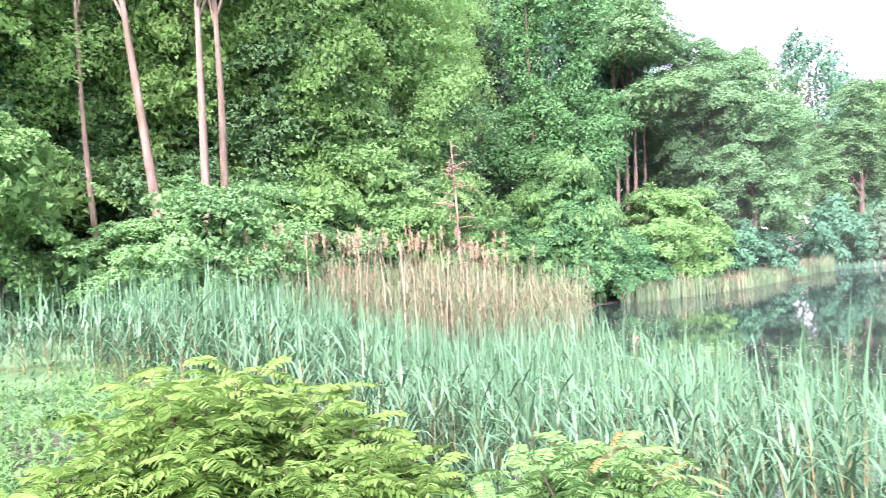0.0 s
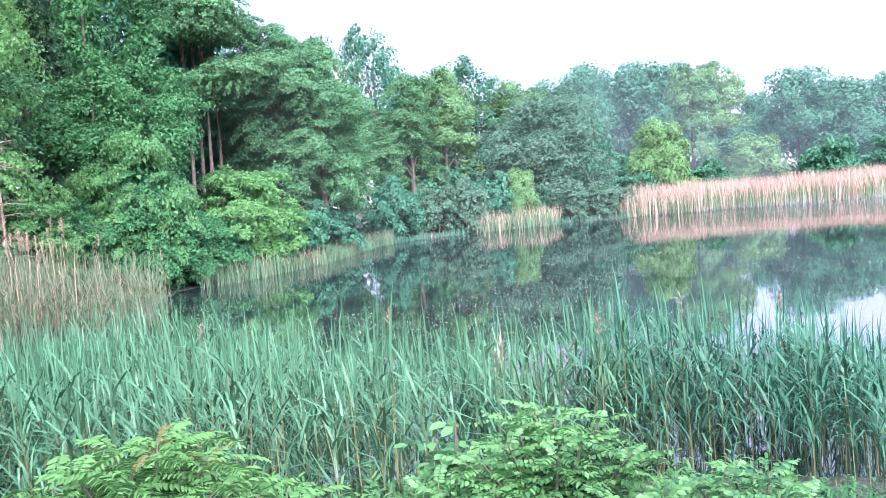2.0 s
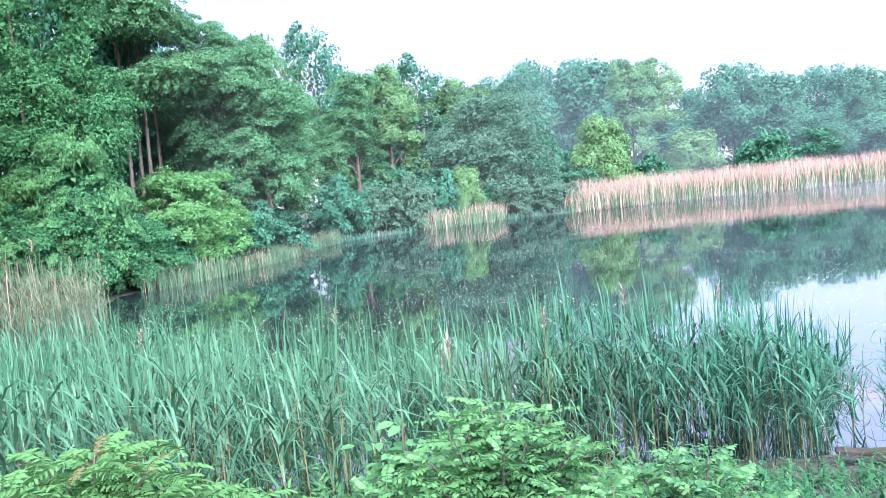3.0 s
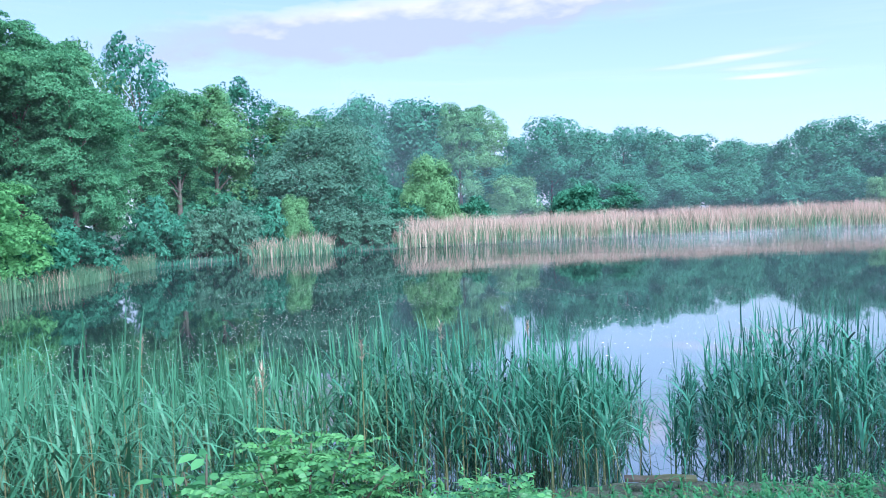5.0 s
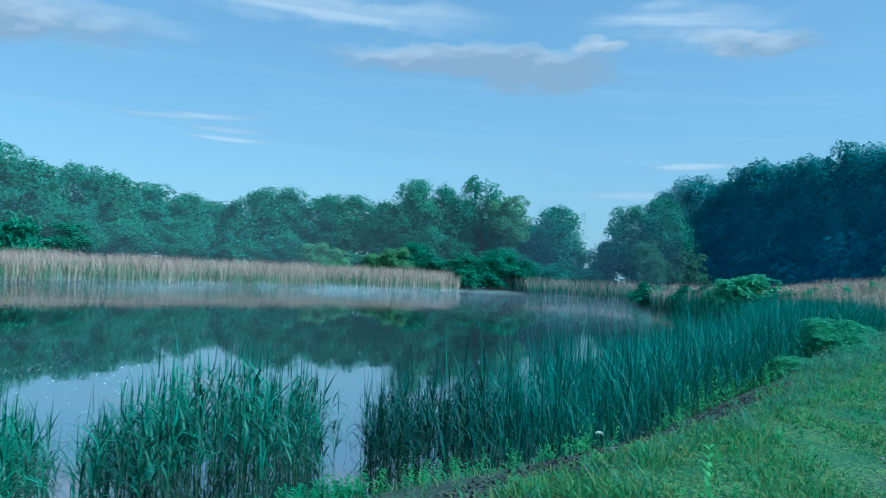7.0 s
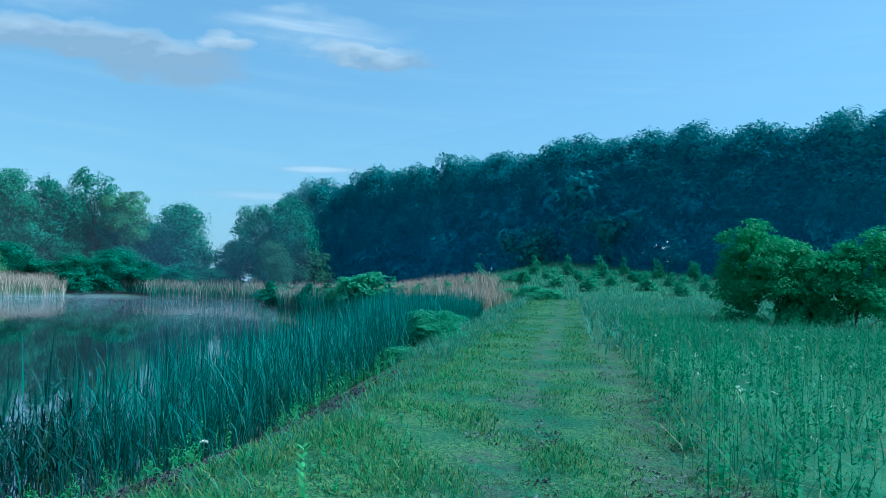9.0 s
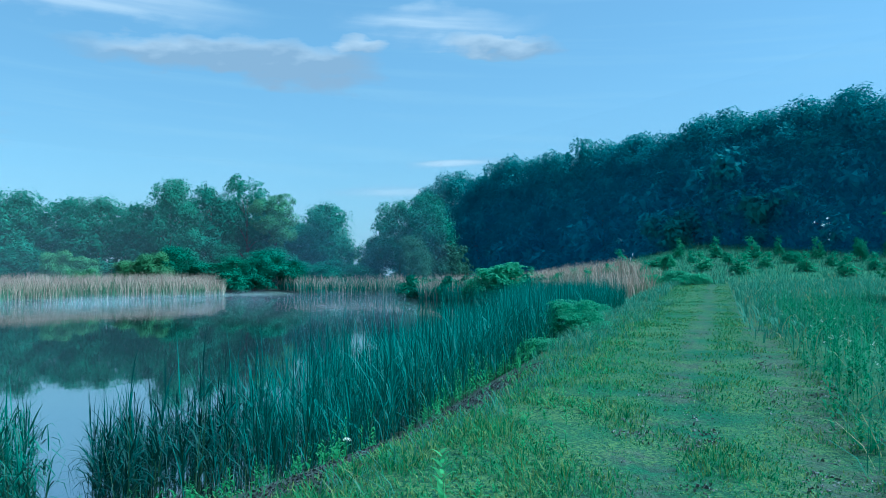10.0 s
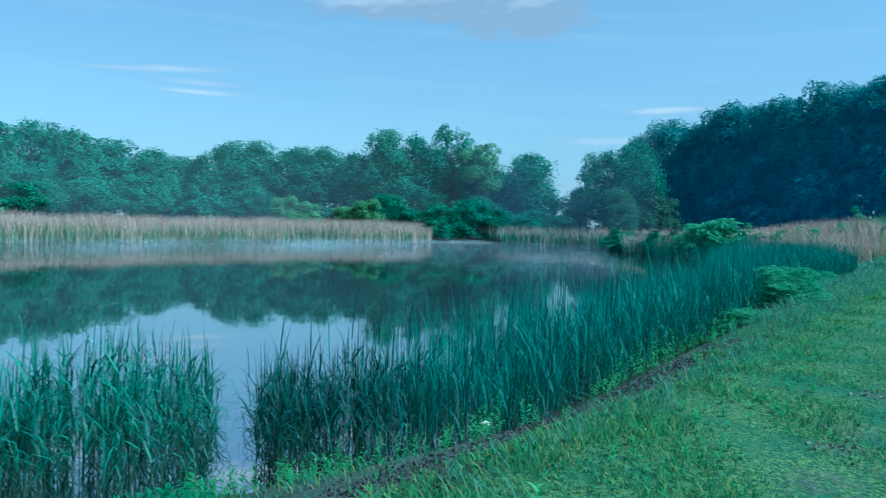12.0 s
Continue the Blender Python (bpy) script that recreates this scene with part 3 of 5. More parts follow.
for a, d, h, w, k in ((-21, 18.6, 3.6, 4.6, "frond"), (-17.2, 18.2, 4.7, 4.6, "frond"), (-12.5, 23.5, 5.8, 6.5, "frond"), (-7, 24.5, 7.5, 6.5, "frond"), (-3.6, 24, 5.0, 4.5, "frond"), (1.8, 26.5, 4.2, 4.2, "frond"), (9.4, 30.6, 7.6, 4.2, "frond"), (6.6, 30.4, 5.6, 3.4, "frond"), (-33.5, 19, 6.5, 5.5, "frond")):
    plant(k, *spot(a, d), h, w, "layered trees at the wood's edge")
for a, d, h, w in ((-15, 25, 3.8, 5.7), (-9, 22.4, 3.6, 5), (-2.2, 24.5, 2.8, 4.5), (-21, 25, 4, 5.5), (-29, 27, 4, 6), (11.2, 31.2, 2.6, 3.0)):
    plant("understory", *spot(a, d), h, w, "bushes at the wood's edge")
for a, d, h, w in ((6.2, 30.0, 3.6, 4.2), (9.2, 30.4, 4.6, 4.6), (12.6, 32.5, 3.6, 4.0), (3.8, 28.5, 3.0, 3.6)):
    plant("ivy_mound", *spot(a, d), h, w, "ivy mounds at the wood's edge")
for a, d, h, w in ((7.2, 31.6, 17.5, 4.3), (10.3, 33.2, 19.1, 4.3)):
    plant("ivy", *spot(a, d), h, w, "ivy-clad trees")
for a, d, h, w in ((2.6, 36, 19, 4.2), (5.2, 40, 19.5, 4.0)):
    plant("poplar", *spot(a, d), h, w, "slender grey-green trees")
# trees that lean over the left shore
for a, d, h, w, k in ((16.2, 35.6, 5.8, 6.0, "frond"), (19.6, 44.0, 13.4, 6.6, "plumy"), (22.7, 43.2, 11.8, 6.2, "plumy"), (24.0, 46.0, 9.6, 4.8, "plumy"), (17.6, 47.5, 12.5, 5.5, "plumy"), (22, 56, 15.2, 8, "plumy"), (13.4, 55, 17, 8, "oak2"),
                      (21, 62.0, 15.5, 9, "ash"), (27.0, 66, 17.6, 7.5, "lacy"), (24, 70, 18.0, 8, "sparse"), (29.2, 60.5, 12.3, 7.6, "plumy"), (32.0, 66, 13.6, 7.4, "ash"), (34.3, 82, 17.6, 9.4, "lacy"), (29.5, 76, 13.5, 9, "oak"),
                      (37.5, 80, 14.0, 9.4, "ash"), (41.5, 86, 15.0, 10.6, "oak")):
    plant(k, *spot(a, d), h, w, "trees of the far left shore")
plant("willow", *spot(39.4, 67), 11.6, 13.0, "trees of the far left shore")
plant("green_dome", *spot(47.9, 75), 8.6, 7.0, "trees of the far left shore")
plant("ash", *spot(50.2, 92), 16.0, 7.0, "trees of the far left shore", "tall tree overgrown with light green creeper")
plant("green_dome", *spot(37.4, 61.0), 4.8, 3.2, "shore bushes", "round bush overgrown with bright ivy at the water's edge")
for a, d, h, w, k in ((14.2, 33.8, 3.0, 3.6, "shrub"), (17.0, 36.0, 3.0, 4.0, "shrub"), (19.6, 38.6, 3.2, 4.4, "shrub"), (22.4, 42.6, 3.4, 4.4, "shrub"), (27.6, 53.6, 4.8, 4.4, "shrub"), (29.4, 56.5, 3.4, 4.0, "shrub"), (31.0, 56.2, 3.6, 3.6, "grey_shrub"),
                      (33.2, 56.6, 4.3, 4.0, "grey_shrub"), (35.4, 60.5, 4.6, 4.0, "shrub"), (38.9, 63.0, 3.0, 3.0, "shrub"), (40.9, 62.4, 3.2, 3.8, "grey_shrub"), (43.2, 64.2, 2.9, 4.4, "grey_shrub"), (45.0, 65.2, 2.3, 3.4, "grey_shrub"),
                      (46, 72, 4.0, 5.5, "shrub"), (51, 78, 4.5, 5.9, "shrub"), (33.8, 68, 7, 7, "shrub"), (35.8, 73, 8, 7, "shrub"), (44.6, 78, 7, 7, "shrub"), (43.0, 76, 7, 7, "shrub"), (30.5, 64, 6, 7, "shrub")):
    plant(k, *spot(a, d), h, w, "shore bushes")
# the far wood behind the reed bed
for a, d, h, w, k in ((43, 141.6, 25.2, 14.2, "oak"), (46, 112.1, 19.6, 13.0, "oak"), (48.5, 108.6, 19.6, 13.0, "oak2"), (51, 112.1, 18.1, 11.8, "ash"), (52.5, 115.6, 17.0, 8.3, "sparse"), (53.4, 112, 10, 10, "oak2"), (54.5, 129.8, 15.3, 10.6, "oak"),
                      (57, 99.1, 14.7, 10.6, "oak"), (60, 101.2, 13.4, 11.0, "oak2"), (62.5, 107.8, 13.7, 9.9, "oak"), (65, 110.0, 13.7, 9.9, "oak2"), (67.5, 114.4, 12.6, 9.9, "oak"), (70, 115.5, 12.1, 9.9, "oak2"),
                      (72, 126.5, 11.6, 9.9, "oak"), (74.5, 118.8, 13.8, 9.9, "oak2"), (77, 118.8, 13.9, 11.0, "oak"), (79.5, 118.8, 13.7, 11.0, "oak2"), (82, 113.3, 12.9, 10.0, "oak"), (84.5, 111.2, 12.5, 9.0, "oak2"),
                      (86.8, 109.2, 15.2, 9.0, "oak"), (89.5, 110.2, 15.4, 9.0, "oak2"), (92, 110.2, 16.0, 9.5, "lacy"), (83.5, 106, 4, 8, "oak2"), (88.8, 106, 4.5, 8, "oak2"), (91, 114, 13.5, 9.0, "oak"), (93.3, 115, 12.5, 8.0, "oak2"), (94, 109.2, 13.5, 8.0, "ash"), (97.8, 111.2, 13.0, 10.0, "oak2"), (95.8, 115.4, 10.5, 8.0, "oak2")):
    plant(k, *spot(a, d), h, w, "far wood behind the pond")
for a, d, h, w, k in ((54, 94.4, 7.4, 8.3, "green_dome"), (59, 88.0, 6.4, 7.7, "shrub"), (62.5, 92.4, 7.0, 7.7, "oak"), (66, 96.8, 6.5, 7.7, "oak2"), (69.5, 101.2, 7.1, 7.7, "oak"), (73.5, 107.8, 6.6, 7.7, "shrub"), (77, 107.8, 6.6, 7.7, "oak2"),
                      (81, 103.0, 4.6, 6.0, "green_dome"), (84, 103.0, 4.3, 6.0, "green_dome"), (87, 103.0, 5.8, 7.0, "oak"), (90.5, 107.1, 6.3, 6.0, "oak"), (93.5, 107.1, 6.3, 7.0, "oak2"), (96, 109.2, 5.3, 7.0, "shrub"),
                      (99, 115.4, 5.3, 6.0, "shrub"), (92, 105.1, 5.3, 6.0, "shrub"), (101, 111.2, 4.6, 6.0, "shrub"), (98, 107.1, 5.3, 6.0, "shrub"), (90.9, 95.5, 3.0, 4.4, "shrub"), (92.6, 97.0, 3.4, 5.0, "shrub"), (91.4, 99.0, 4.6, 6.0, "oak2"), (93.4, 98.6, 5.2, 6.5, "oak"), (95.2, 99.5, 4.2, 5.5, "oak2"), (97.5, 103, 3.6, 6.0, "oak2"), (100.2, 106, 3.4, 6.0, "oak"),
                      (79.5, 103.0, 5.4, 5.5, "green_dome"), (85.6, 101.0, 5.2, 5.5, "green_dome")):
    plant(k, *spot(a, d), h, w, "far wood behind the pond")
# the trees right of the gap and the dark forest on the slope
for a, d, h, w, k in ((103.4, 108, 12.6, 8.5, "oak"), (105.4, 106, 14.4, 8.0, "oak2"), (104.4, 101, 7.5, 6.0, "willow"), (101.7, 110, 8.0, 6.5, "oak2"), (107.0, 104, 6.5, 7, "grey_shrub"), (100.4, 118, 5.5, 6, "sparse")):
    plant(k, *spot(a, d), h, w, "trees beside the gap")
for i in range(30):
    k = i / 29
    a = 106.3 + 46 * k
    edge = 150 - 150 * k + 86 * k * k if k < 0.87 else 84.6
    top = np.interp(a, (106, 108, 114, 118, 123, 127, 132, 143, 155), (7.3, 8.3, 9.8, 10.4, 11.0, 12.1, 12.3, 12.6, 13.1)) + 0.5 * math.sin(i * 2.1) - 0.3
    x, y = spot(a, edge)
    h = 2.5 + edge * math.tan(radians(top)) - float(ground_z(x, y))
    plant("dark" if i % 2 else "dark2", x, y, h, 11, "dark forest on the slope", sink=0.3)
for i in range(46):
    a, d = 107 + 37 * i / 45, 64 + 16 * ((i * 0.618) % 1)
    plant("sapling" if i % 5 else "meadow_shrub", *spot(a, d), 1.1 + 1.2 * ((i * 0.37) % 1), 1.0 + 0.9 * ((i * 0.73) % 1), "young trees in the meadow")
tree_kind("big_bush", "dome", 4.4, 5.5, 16000, 0.12, MAT_WEED_LIGHT, MAT_BARK, 26, "large rounded green shrub beside the meadow path", "shrub", "shrub", 0.05, 0.05, 140)
plant("big_bush", *spot(141.4, 34), 4.6, 5.5, "meadow shrubs", "large rounded dark green shrub beside the meadow path")
plant("big_bush", *spot(146.0, 33), 4.2, 5.5, "meadow shrubs", "large rounded dark green shrub beside the meadow path")
plant("meadow_shrub", *spot(111, 66), 3.4, 6.0, "meadow shrubs", "spreading light green bush behind the dry reeds")
for a, d, h, w in ((107.5, 72, 2.2, 3.5), (113.5, 68, 2.0, 3.5), (105, 80, 2.6, 5), (116, 70, 1.6, 3), (109, 72, 2, 4)):
    plant("shrub", *spot(a, d), h, w, "meadow shrubs")


def deep_wood(line, low, high, wide, leaf, size, seed, label):
    """The massed inner wood behind the single trees along a line of places."""
    rng = np.random.default_rng(seed)
    P = np.asarray(line, float)
    blobs = []
    for a, b in zip(P[:-1], P[1:]):
        n = max(2, int(np.linalg.norm(b - a) / 3.0))
        for k in range(n):
            x, y = a + (b - a) * (k + rng.uniform(0, 1)) / n
            z = float(ground_z(x, y))
            for t in np.linspace(0.05, 0.9, 4):
                r = wide * rng.uniform(0.5, 0.8)
                blobs.append((x + rng.normal() * 2.0, y + rng.normal() * 2.0, z + low + t * (high - low) * rng.uniform(0.8, 1.1), r, r, r * 0.8))
    me = crown_mesh("far_woods", rng, blobs, 130 * len(blobs), size, leaf, 2.2, 9 * len(blobs))
    tagged(new("far_woods", me), label, "woods", kind="stuff")


deep_wood([spot(a, d) for a, d in ((-48, 44), (-30, 46), (-12, 48), (5, 48), (14, 56), (22, 72), (30, 82), (40, 92))], 0, 11, 4.5, MAT_LEAF_MID, 0.5, 41, "shady depth of the wood behind the reeds")
deep_wood([spot(a, d) for a, d in ((38, 96), (45, 122), (52, 124), (60, 118), (70, 122), (80, 124), (90, 122), (98, 124))], 0, 8, 4.5, MAT_LEAF_MID, 0.6, 42, "shady depth of the far wood behind the pond")
deep_wood([spot(a, d) for a, d in ((74, 116), (82, 112), (88, 111), (94, 112), (97.3, 114))], 0, 4.5, 3.2, MAT_LEAF_MID, 0.45, 46, "low growth under the far wood")
deep_wood([spot(a, d) for a, d in ((107, 152), (115, 122), (125, 98), (133, 90), (144, 89), (155, 89))], 0, 8.5, 3.8, MAT_LEAF_BLUISH, 0.75, 44, "dark undergrowth at the foot of the forest")
deep_wood([spot(a, d) for a, d in ((124, 94), (130, 89), (136, 85), (141, 83), (148, 82))], 0, 5.5, 3.4, MAT_LEAF_BLUISH, 0.5, 45, "dense low growth under the forest edge")
deep_wood([spot(a, d) for a, d in ((103, 175), (107, 163), (112, 143), (120, 118), (130, 101), (140, 98), (155, 100))], 0, 10, 5.0, MAT_LEAF_BLUISH, 0.6, 43, "shady depth of the dark forest")


# ---------------------------------------------------------------- reeds and grasses
def blades(base, rng, length, width, lean, curl, az_dir=None, segs=4):
    """Arching tapered blades: base (n, 3); length, width, lean and curl per blade. Quads in strips."""
    n = len(base)
    a = rng.uniform(0, 6.283, n) if az_dir is None else az_dir
    out = np.stack([np.cos(a), np.sin(a), np.zeros(n)], 1)
    side = np.stack([-np.sin(a), np.cos(a), np.zeros(n)], 1)
    rows = []
    for k in range(segs + 1):
        t = k / segs
        ang = lean + curl * t * t
        p = base + out * (np.sin(ang) * t * length)[:, None] + np.array([0, 0, 1.0]) * (np.cos(lean + curl * t * t * 0.75) * t * length)[:, None]
        w = width * (1 - t ** 1.6) * (0.55 + 0.45 * min(1, t * 5)) + 0.0006
        twist = side + out * 0.35 * math.sin(k * 0.9)
        rows.append(np.stack([p - twist * w[:, None] * 0.5, p + twist * w[:, None] * 0.5], 1))
    v = np.stack(rows, 1).reshape(-1, 3)
    m = 2 * (segs + 1)
    b = (np.arange(n) * m)[:, None]
    f = [np.stack([b[:, 0] + 2 * k, b[:, 0] + 2 * k + 1, b[:, 0] + 2 * k + 3, b[:, 0] + 2 * k + 2], 1) for k in range(segs)]
    return v, np.concatenate(f)


def reed_clump(foot, rng, tall, leaves=7, leaf=0.4, width=0.028, stem=0.006, low=0.33, stiff=0.0):
    """Upright reeds: a stem each (returned apart), with arching leaves to all sides and a pointed spear on top."""
    n = len(foot)
    h = tall * rng.uniform(0.62, 1.08, n)
    lean = np.abs(rng.normal(0, 0.09, n))
    a = rng.uniform(0, 6.283, n)
    stems = blades(foot, rng, h * 0.9, np.full(n, stem * 2), lean, lean * 0.6, a, 2)
    tip_dir = np.stack([np.cos(a), np.sin(a), np.zeros(n)], 1)
    parts = []
    for i in range(leaves):
        t = low + (0.86 - low) * i / (leaves - 1) + rng.uniform(-0.05, 0.05, n)
        at = foot + tip_dir * (np.sin(lean) * t * h)[:, None] + np.array([0, 0, 1.0]) * (np.cos(lean) * t * h)[:, None]
        L = leaf * rng.uniform(0.5, 1.2, n)
        W = width * rng.uniform(0.55, 1.2, n)
        if i == leaves - 1:
            parts.append(blades(at, rng, L * 1.15, W * 0.7, rng.uniform(0.0, 0.14, n), rng.uniform(0.0, 0.2, n), None, 3))
        else:
            first = rng.uniform(0.2, 0.75, n) * (1 - stiff)
            bend = np.where(rng.uniform(size=n) < 0.55, rng.uniform(0.9, 2.4, n), rng.uniform(0.0, 0.6, n)) * (1 - stiff)
            parts.append(blades(at, rng, L, W, first, bend, None, 4 if stiff == 0 else 3))
    return gather(parts), stems


def scatter(rng, count, box, keep):
    """Random feet on the ground inside box for which keep(x, y, s) holds; s: metres from the water's edge."""
    x, y = rng.uniform(box[0], box[1], count), rng.uniform(box[2], box[3], count)
    k = keep(x, y, pond_distance(x, y))
    x, y = x[k], y[k]
    return np.stack([x, y, np.maximum(ground_z(x, y), -0.4) - 0.02], 1)


def stuff(name, pair, material, label, category):
    ob = new(name, mesh_np(name, pair[0], pair[1], material))
    return tagged(ob, label, category, kind="stuff")


def bearing(x, y):
    return np.degrees(np.arctan2(x - 0.6, y))


def fuzz(x, y, k=0.5, seed=0.0):
    return np.array([noise.noise(Vector((a * k, b * k, seed))) for a, b in zip(x, y)])


def inlet(x, y):
    """Metres to the left of the line of open water between the two stands of reeds."""
    return (np.asarray(y) - 0.63) * 0.982 - (np.asarray(x) - 7.7) * 0.191


def reed_bed(feet, rng, tall, material, label, stalk=None, **more):
    leaves, stems = reed_clump(feet, rng, tall, **more)
    ob = stuff("reed_bed", leaves, material, label, "reeds")
    st = part("stems", mesh_np("stems", stems[0], stems[1], stalk or MAT_REED_STEM), ob, "thin upright reed stems")
    st["kind"] = "stuff"


rng = np.random.default_rng(21)
# fringe along the near bank, with two openings to the water
feet = scatter(rng, 14000, (-8, 13, -3, 14), lambda x, y, s: (s > -2.7 + 1.2 * fuzz(x, y, 0.6)) & (s < 0.5) & (np.hypot(x, y) < 13) & (bearing(x, y) < 63.6 + 3.5 * fuzz(x, y, 1.5)) & (x > 1.0) & (fuzz(x, y, 1.8, 4.0) > rng.uniform(-0.6, 0.25, len(x))))[:1700]
b = bearing(feet[:, 0], feet[:, 1])
tall = np.interp(b, (5, 13, 21, 29, 38, 45, 51, 57, 61, 64), (1.3, 1.5, 1.42, 1.4, 1.3, 1.62, 1.45, 1.3, 1.1, 0.8))
near = b + rng.normal(0, 2.5, len(b)) < 45
reed_bed(feet[near], rng, tall[near], MAT_REED, "tall green reeds standing in the shallow water", leaves=9, leaf=0.42, width=0.023)
reed_bed(feet[~near], rng, tall[~near], MAT_REED_MID, "tall darker green reeds before the open water", leaves=9, leaf=0.42, width=0.023)
feet = scatter(rng, 9000, (3, 13, 1, 10), lambda x, y, s: (s > -2.4) & (s < 0.4) & (bearing(x, y) > 41 + 4 * fuzz(x, y, 1.0)) & (bearing(x, y) < 61.5 + 3 * fuzz(x, y, 1.5)) & (fuzz(x, y, 1.8, 4.0) > rng.uniform(-0.5, 0.3, len(x))))[:280]
reed_bed(feet, rng, np.interp(bearing(feet[:, 0], feet[:, 1]), (41, 47, 52, 58, 62), (1.2, 1.5, 1.42, 1.3, 1.0)), MAT_REED_MID, "dense dark green reeds in the shallows", MAT_REED_STEM_DARK, leaves=9, leaf=0.42, width=0.025)
feet = scatter(rng, 9000, (5, 14, -2, 7), lambda x, y, s: (s > -3.0) & (s < 0.4) & (bearing(x, y) > 66.6 + 3.0 * fuzz(x, y, 1.5)) & (inlet(x, y) > 0.32 + 0.3 * fuzz(x, y, 1.5)) & (fuzz(x, y, 1.8, 4.0) > rng.uniform(-0.4, 0.4, len(x))))[:390]
b = bearing(feet[:, 0], feet[:, 1])
reed_bed(feet, rng, np.interp(b, (66, 68, 72, 76, 79, 82, 84), (0.85, 1.2, 1.5, 1.56, 1.5, 1.3, 1.1)), MAT_REED_MID, "tall green reed clump between two openings of water", MAT_REED_STEM_DARK, leaves=9, leaf=0.4, width=0.023)
feet = scatter(rng, 100000, (8, 68, -28, 2), lambda x, y, s: (s > -2.3 - 0.5 * fuzz(x, y, 0.4)) & (s < 0.7 + 2.4 * smooth(x, 13, 24)) & (path_q(x, y) > 3.0 + 0.25 * fuzz(x, y, 0.9)) & (inlet(x, y) < -0.3 + 0.3 * fuzz(x, y, 1.2)) & (rng.uniform(size=len(x)) < 2.6 / (1 + 0.003 * x * x)))[:7500]
out = smooth(-pond_distance(feet[:, 0], feet[:, 1]), 0.8, 2.6)
tall = (1.36 + 0.35 * fuzz(feet[:, 0], feet[:, 1], 0.45) - 0.15 * (feet[:, 0] < 11)) * (1 - 0.12 * out - 0.35 * smooth(pond_distance(feet[:, 0], feet[:, 1]), 0.5, 3))
# The near end of the same stand takes the silhouette-dark reed colour.
end = bearing(feet[:, 0], feet[:, 1]) + rng.normal(0, 1.5, len(feet)) < 94
reed_bed(feet[end], rng, tall[end], MAT_REED_SILHOUETTE, "reeds at the end of the long stand, coloured dark as silhouettes", MAT_REED_STEM_DARK, leaves=9, leaf=0.42, width=0.021)
reed_bed(feet[~end], rng, tall[~end], MAT_REED_BELT, "long stand of dark green reeds beside the path bank", MAT_REED_STEM_DARK, leaves=6, leaf=0.75, width=0.017, low=0.12, stiff=0.5)
feet = scatter(rng, 22000, (-14, 6, 4.5, 14), lambda x, y, s: (s > -0.5) & (path_q(x, y) > 4.0) & (bearing(x, y) > -42) & (np.hypot(x, y) < 13) & (fuzz(x, y, 1.5, 4.0) > rng.uniform(-0.6, 0.3, len(x))))[:2200]
reed_bed(feet, rng, 1.32 - 0.05 * np.maximum(np.hypot(feet[:, 0], feet[:, 1]) - 6, 0), MAT_REED, "blue-green reeds on the marshy bank", leaves=8, leaf=0.5, width=0.025, low=0.2)
feet = scatter(rng, 14000, (-10, 6, 14, 25), lambda x, y, s: (s > -0.6) & (((x + 1.8) / 6.5) ** 2 + ((y - 19.5) / 3.6) ** 2 < 1))[:2500]
reed_bed(feet, rng, 1.9, MAT_REED_PALE, "dense clump of old pale reeds with dry stems", MAT_REED_PALE, leaves=7, leaf=0.4, width=0.022, stem=0.008)
feet = scatter(rng, 2500, (-9, 3.5, 15, 24), lambda x, y, s: (s > -0.3) & (((x + 2.4) / 5.8) ** 2 + ((y - 19.5) / 3.2) ** 2 < 1) & (fuzz(x, y, 0.7, 6.0) > -0.15))[:230]
tall = rng.uniform(2.0, 2.7, len(feet))
stuff("dry_reed_bed", blades(feet, rng, tall, np.full(len(feet), 0.024), np.abs(rng.normal(0, 0.06, len(feet))), np.full(len(feet), 0.1), None, 3), MAT_REED_DRY, "dry straw-coloured reed stems from last year", "reeds")


def plume_tufts(at, rng, size=0.28):
    """Feathery seed heads: many short drooping strands at each place."""
    n, k = len(at), 34
    base = np.repeat(at, k, 0) + np.array([0, 0, 1.0]) * (np.tile(np.linspace(0, 1, k), n) * size * 0.8)[:, None]
    m = len(base)
    return blades(base, rng, size * rng.uniform(0.25, 0.5, m), np.full(m, size * 0.045), rng.uniform(0.15, 0.75, m), rng.uniform(0.2, 1.0, m), None, 2)


pick = feet[:170]
stuff("reed_plumes", plume_tufts(pick + np.array([0, 0, 1.0]) * (tall[:170] * 0.93)[:, None], rng, 0.34), MAT_PLUME, "brownish-pink feathery plumes of last year's reeds", "reed plumes")


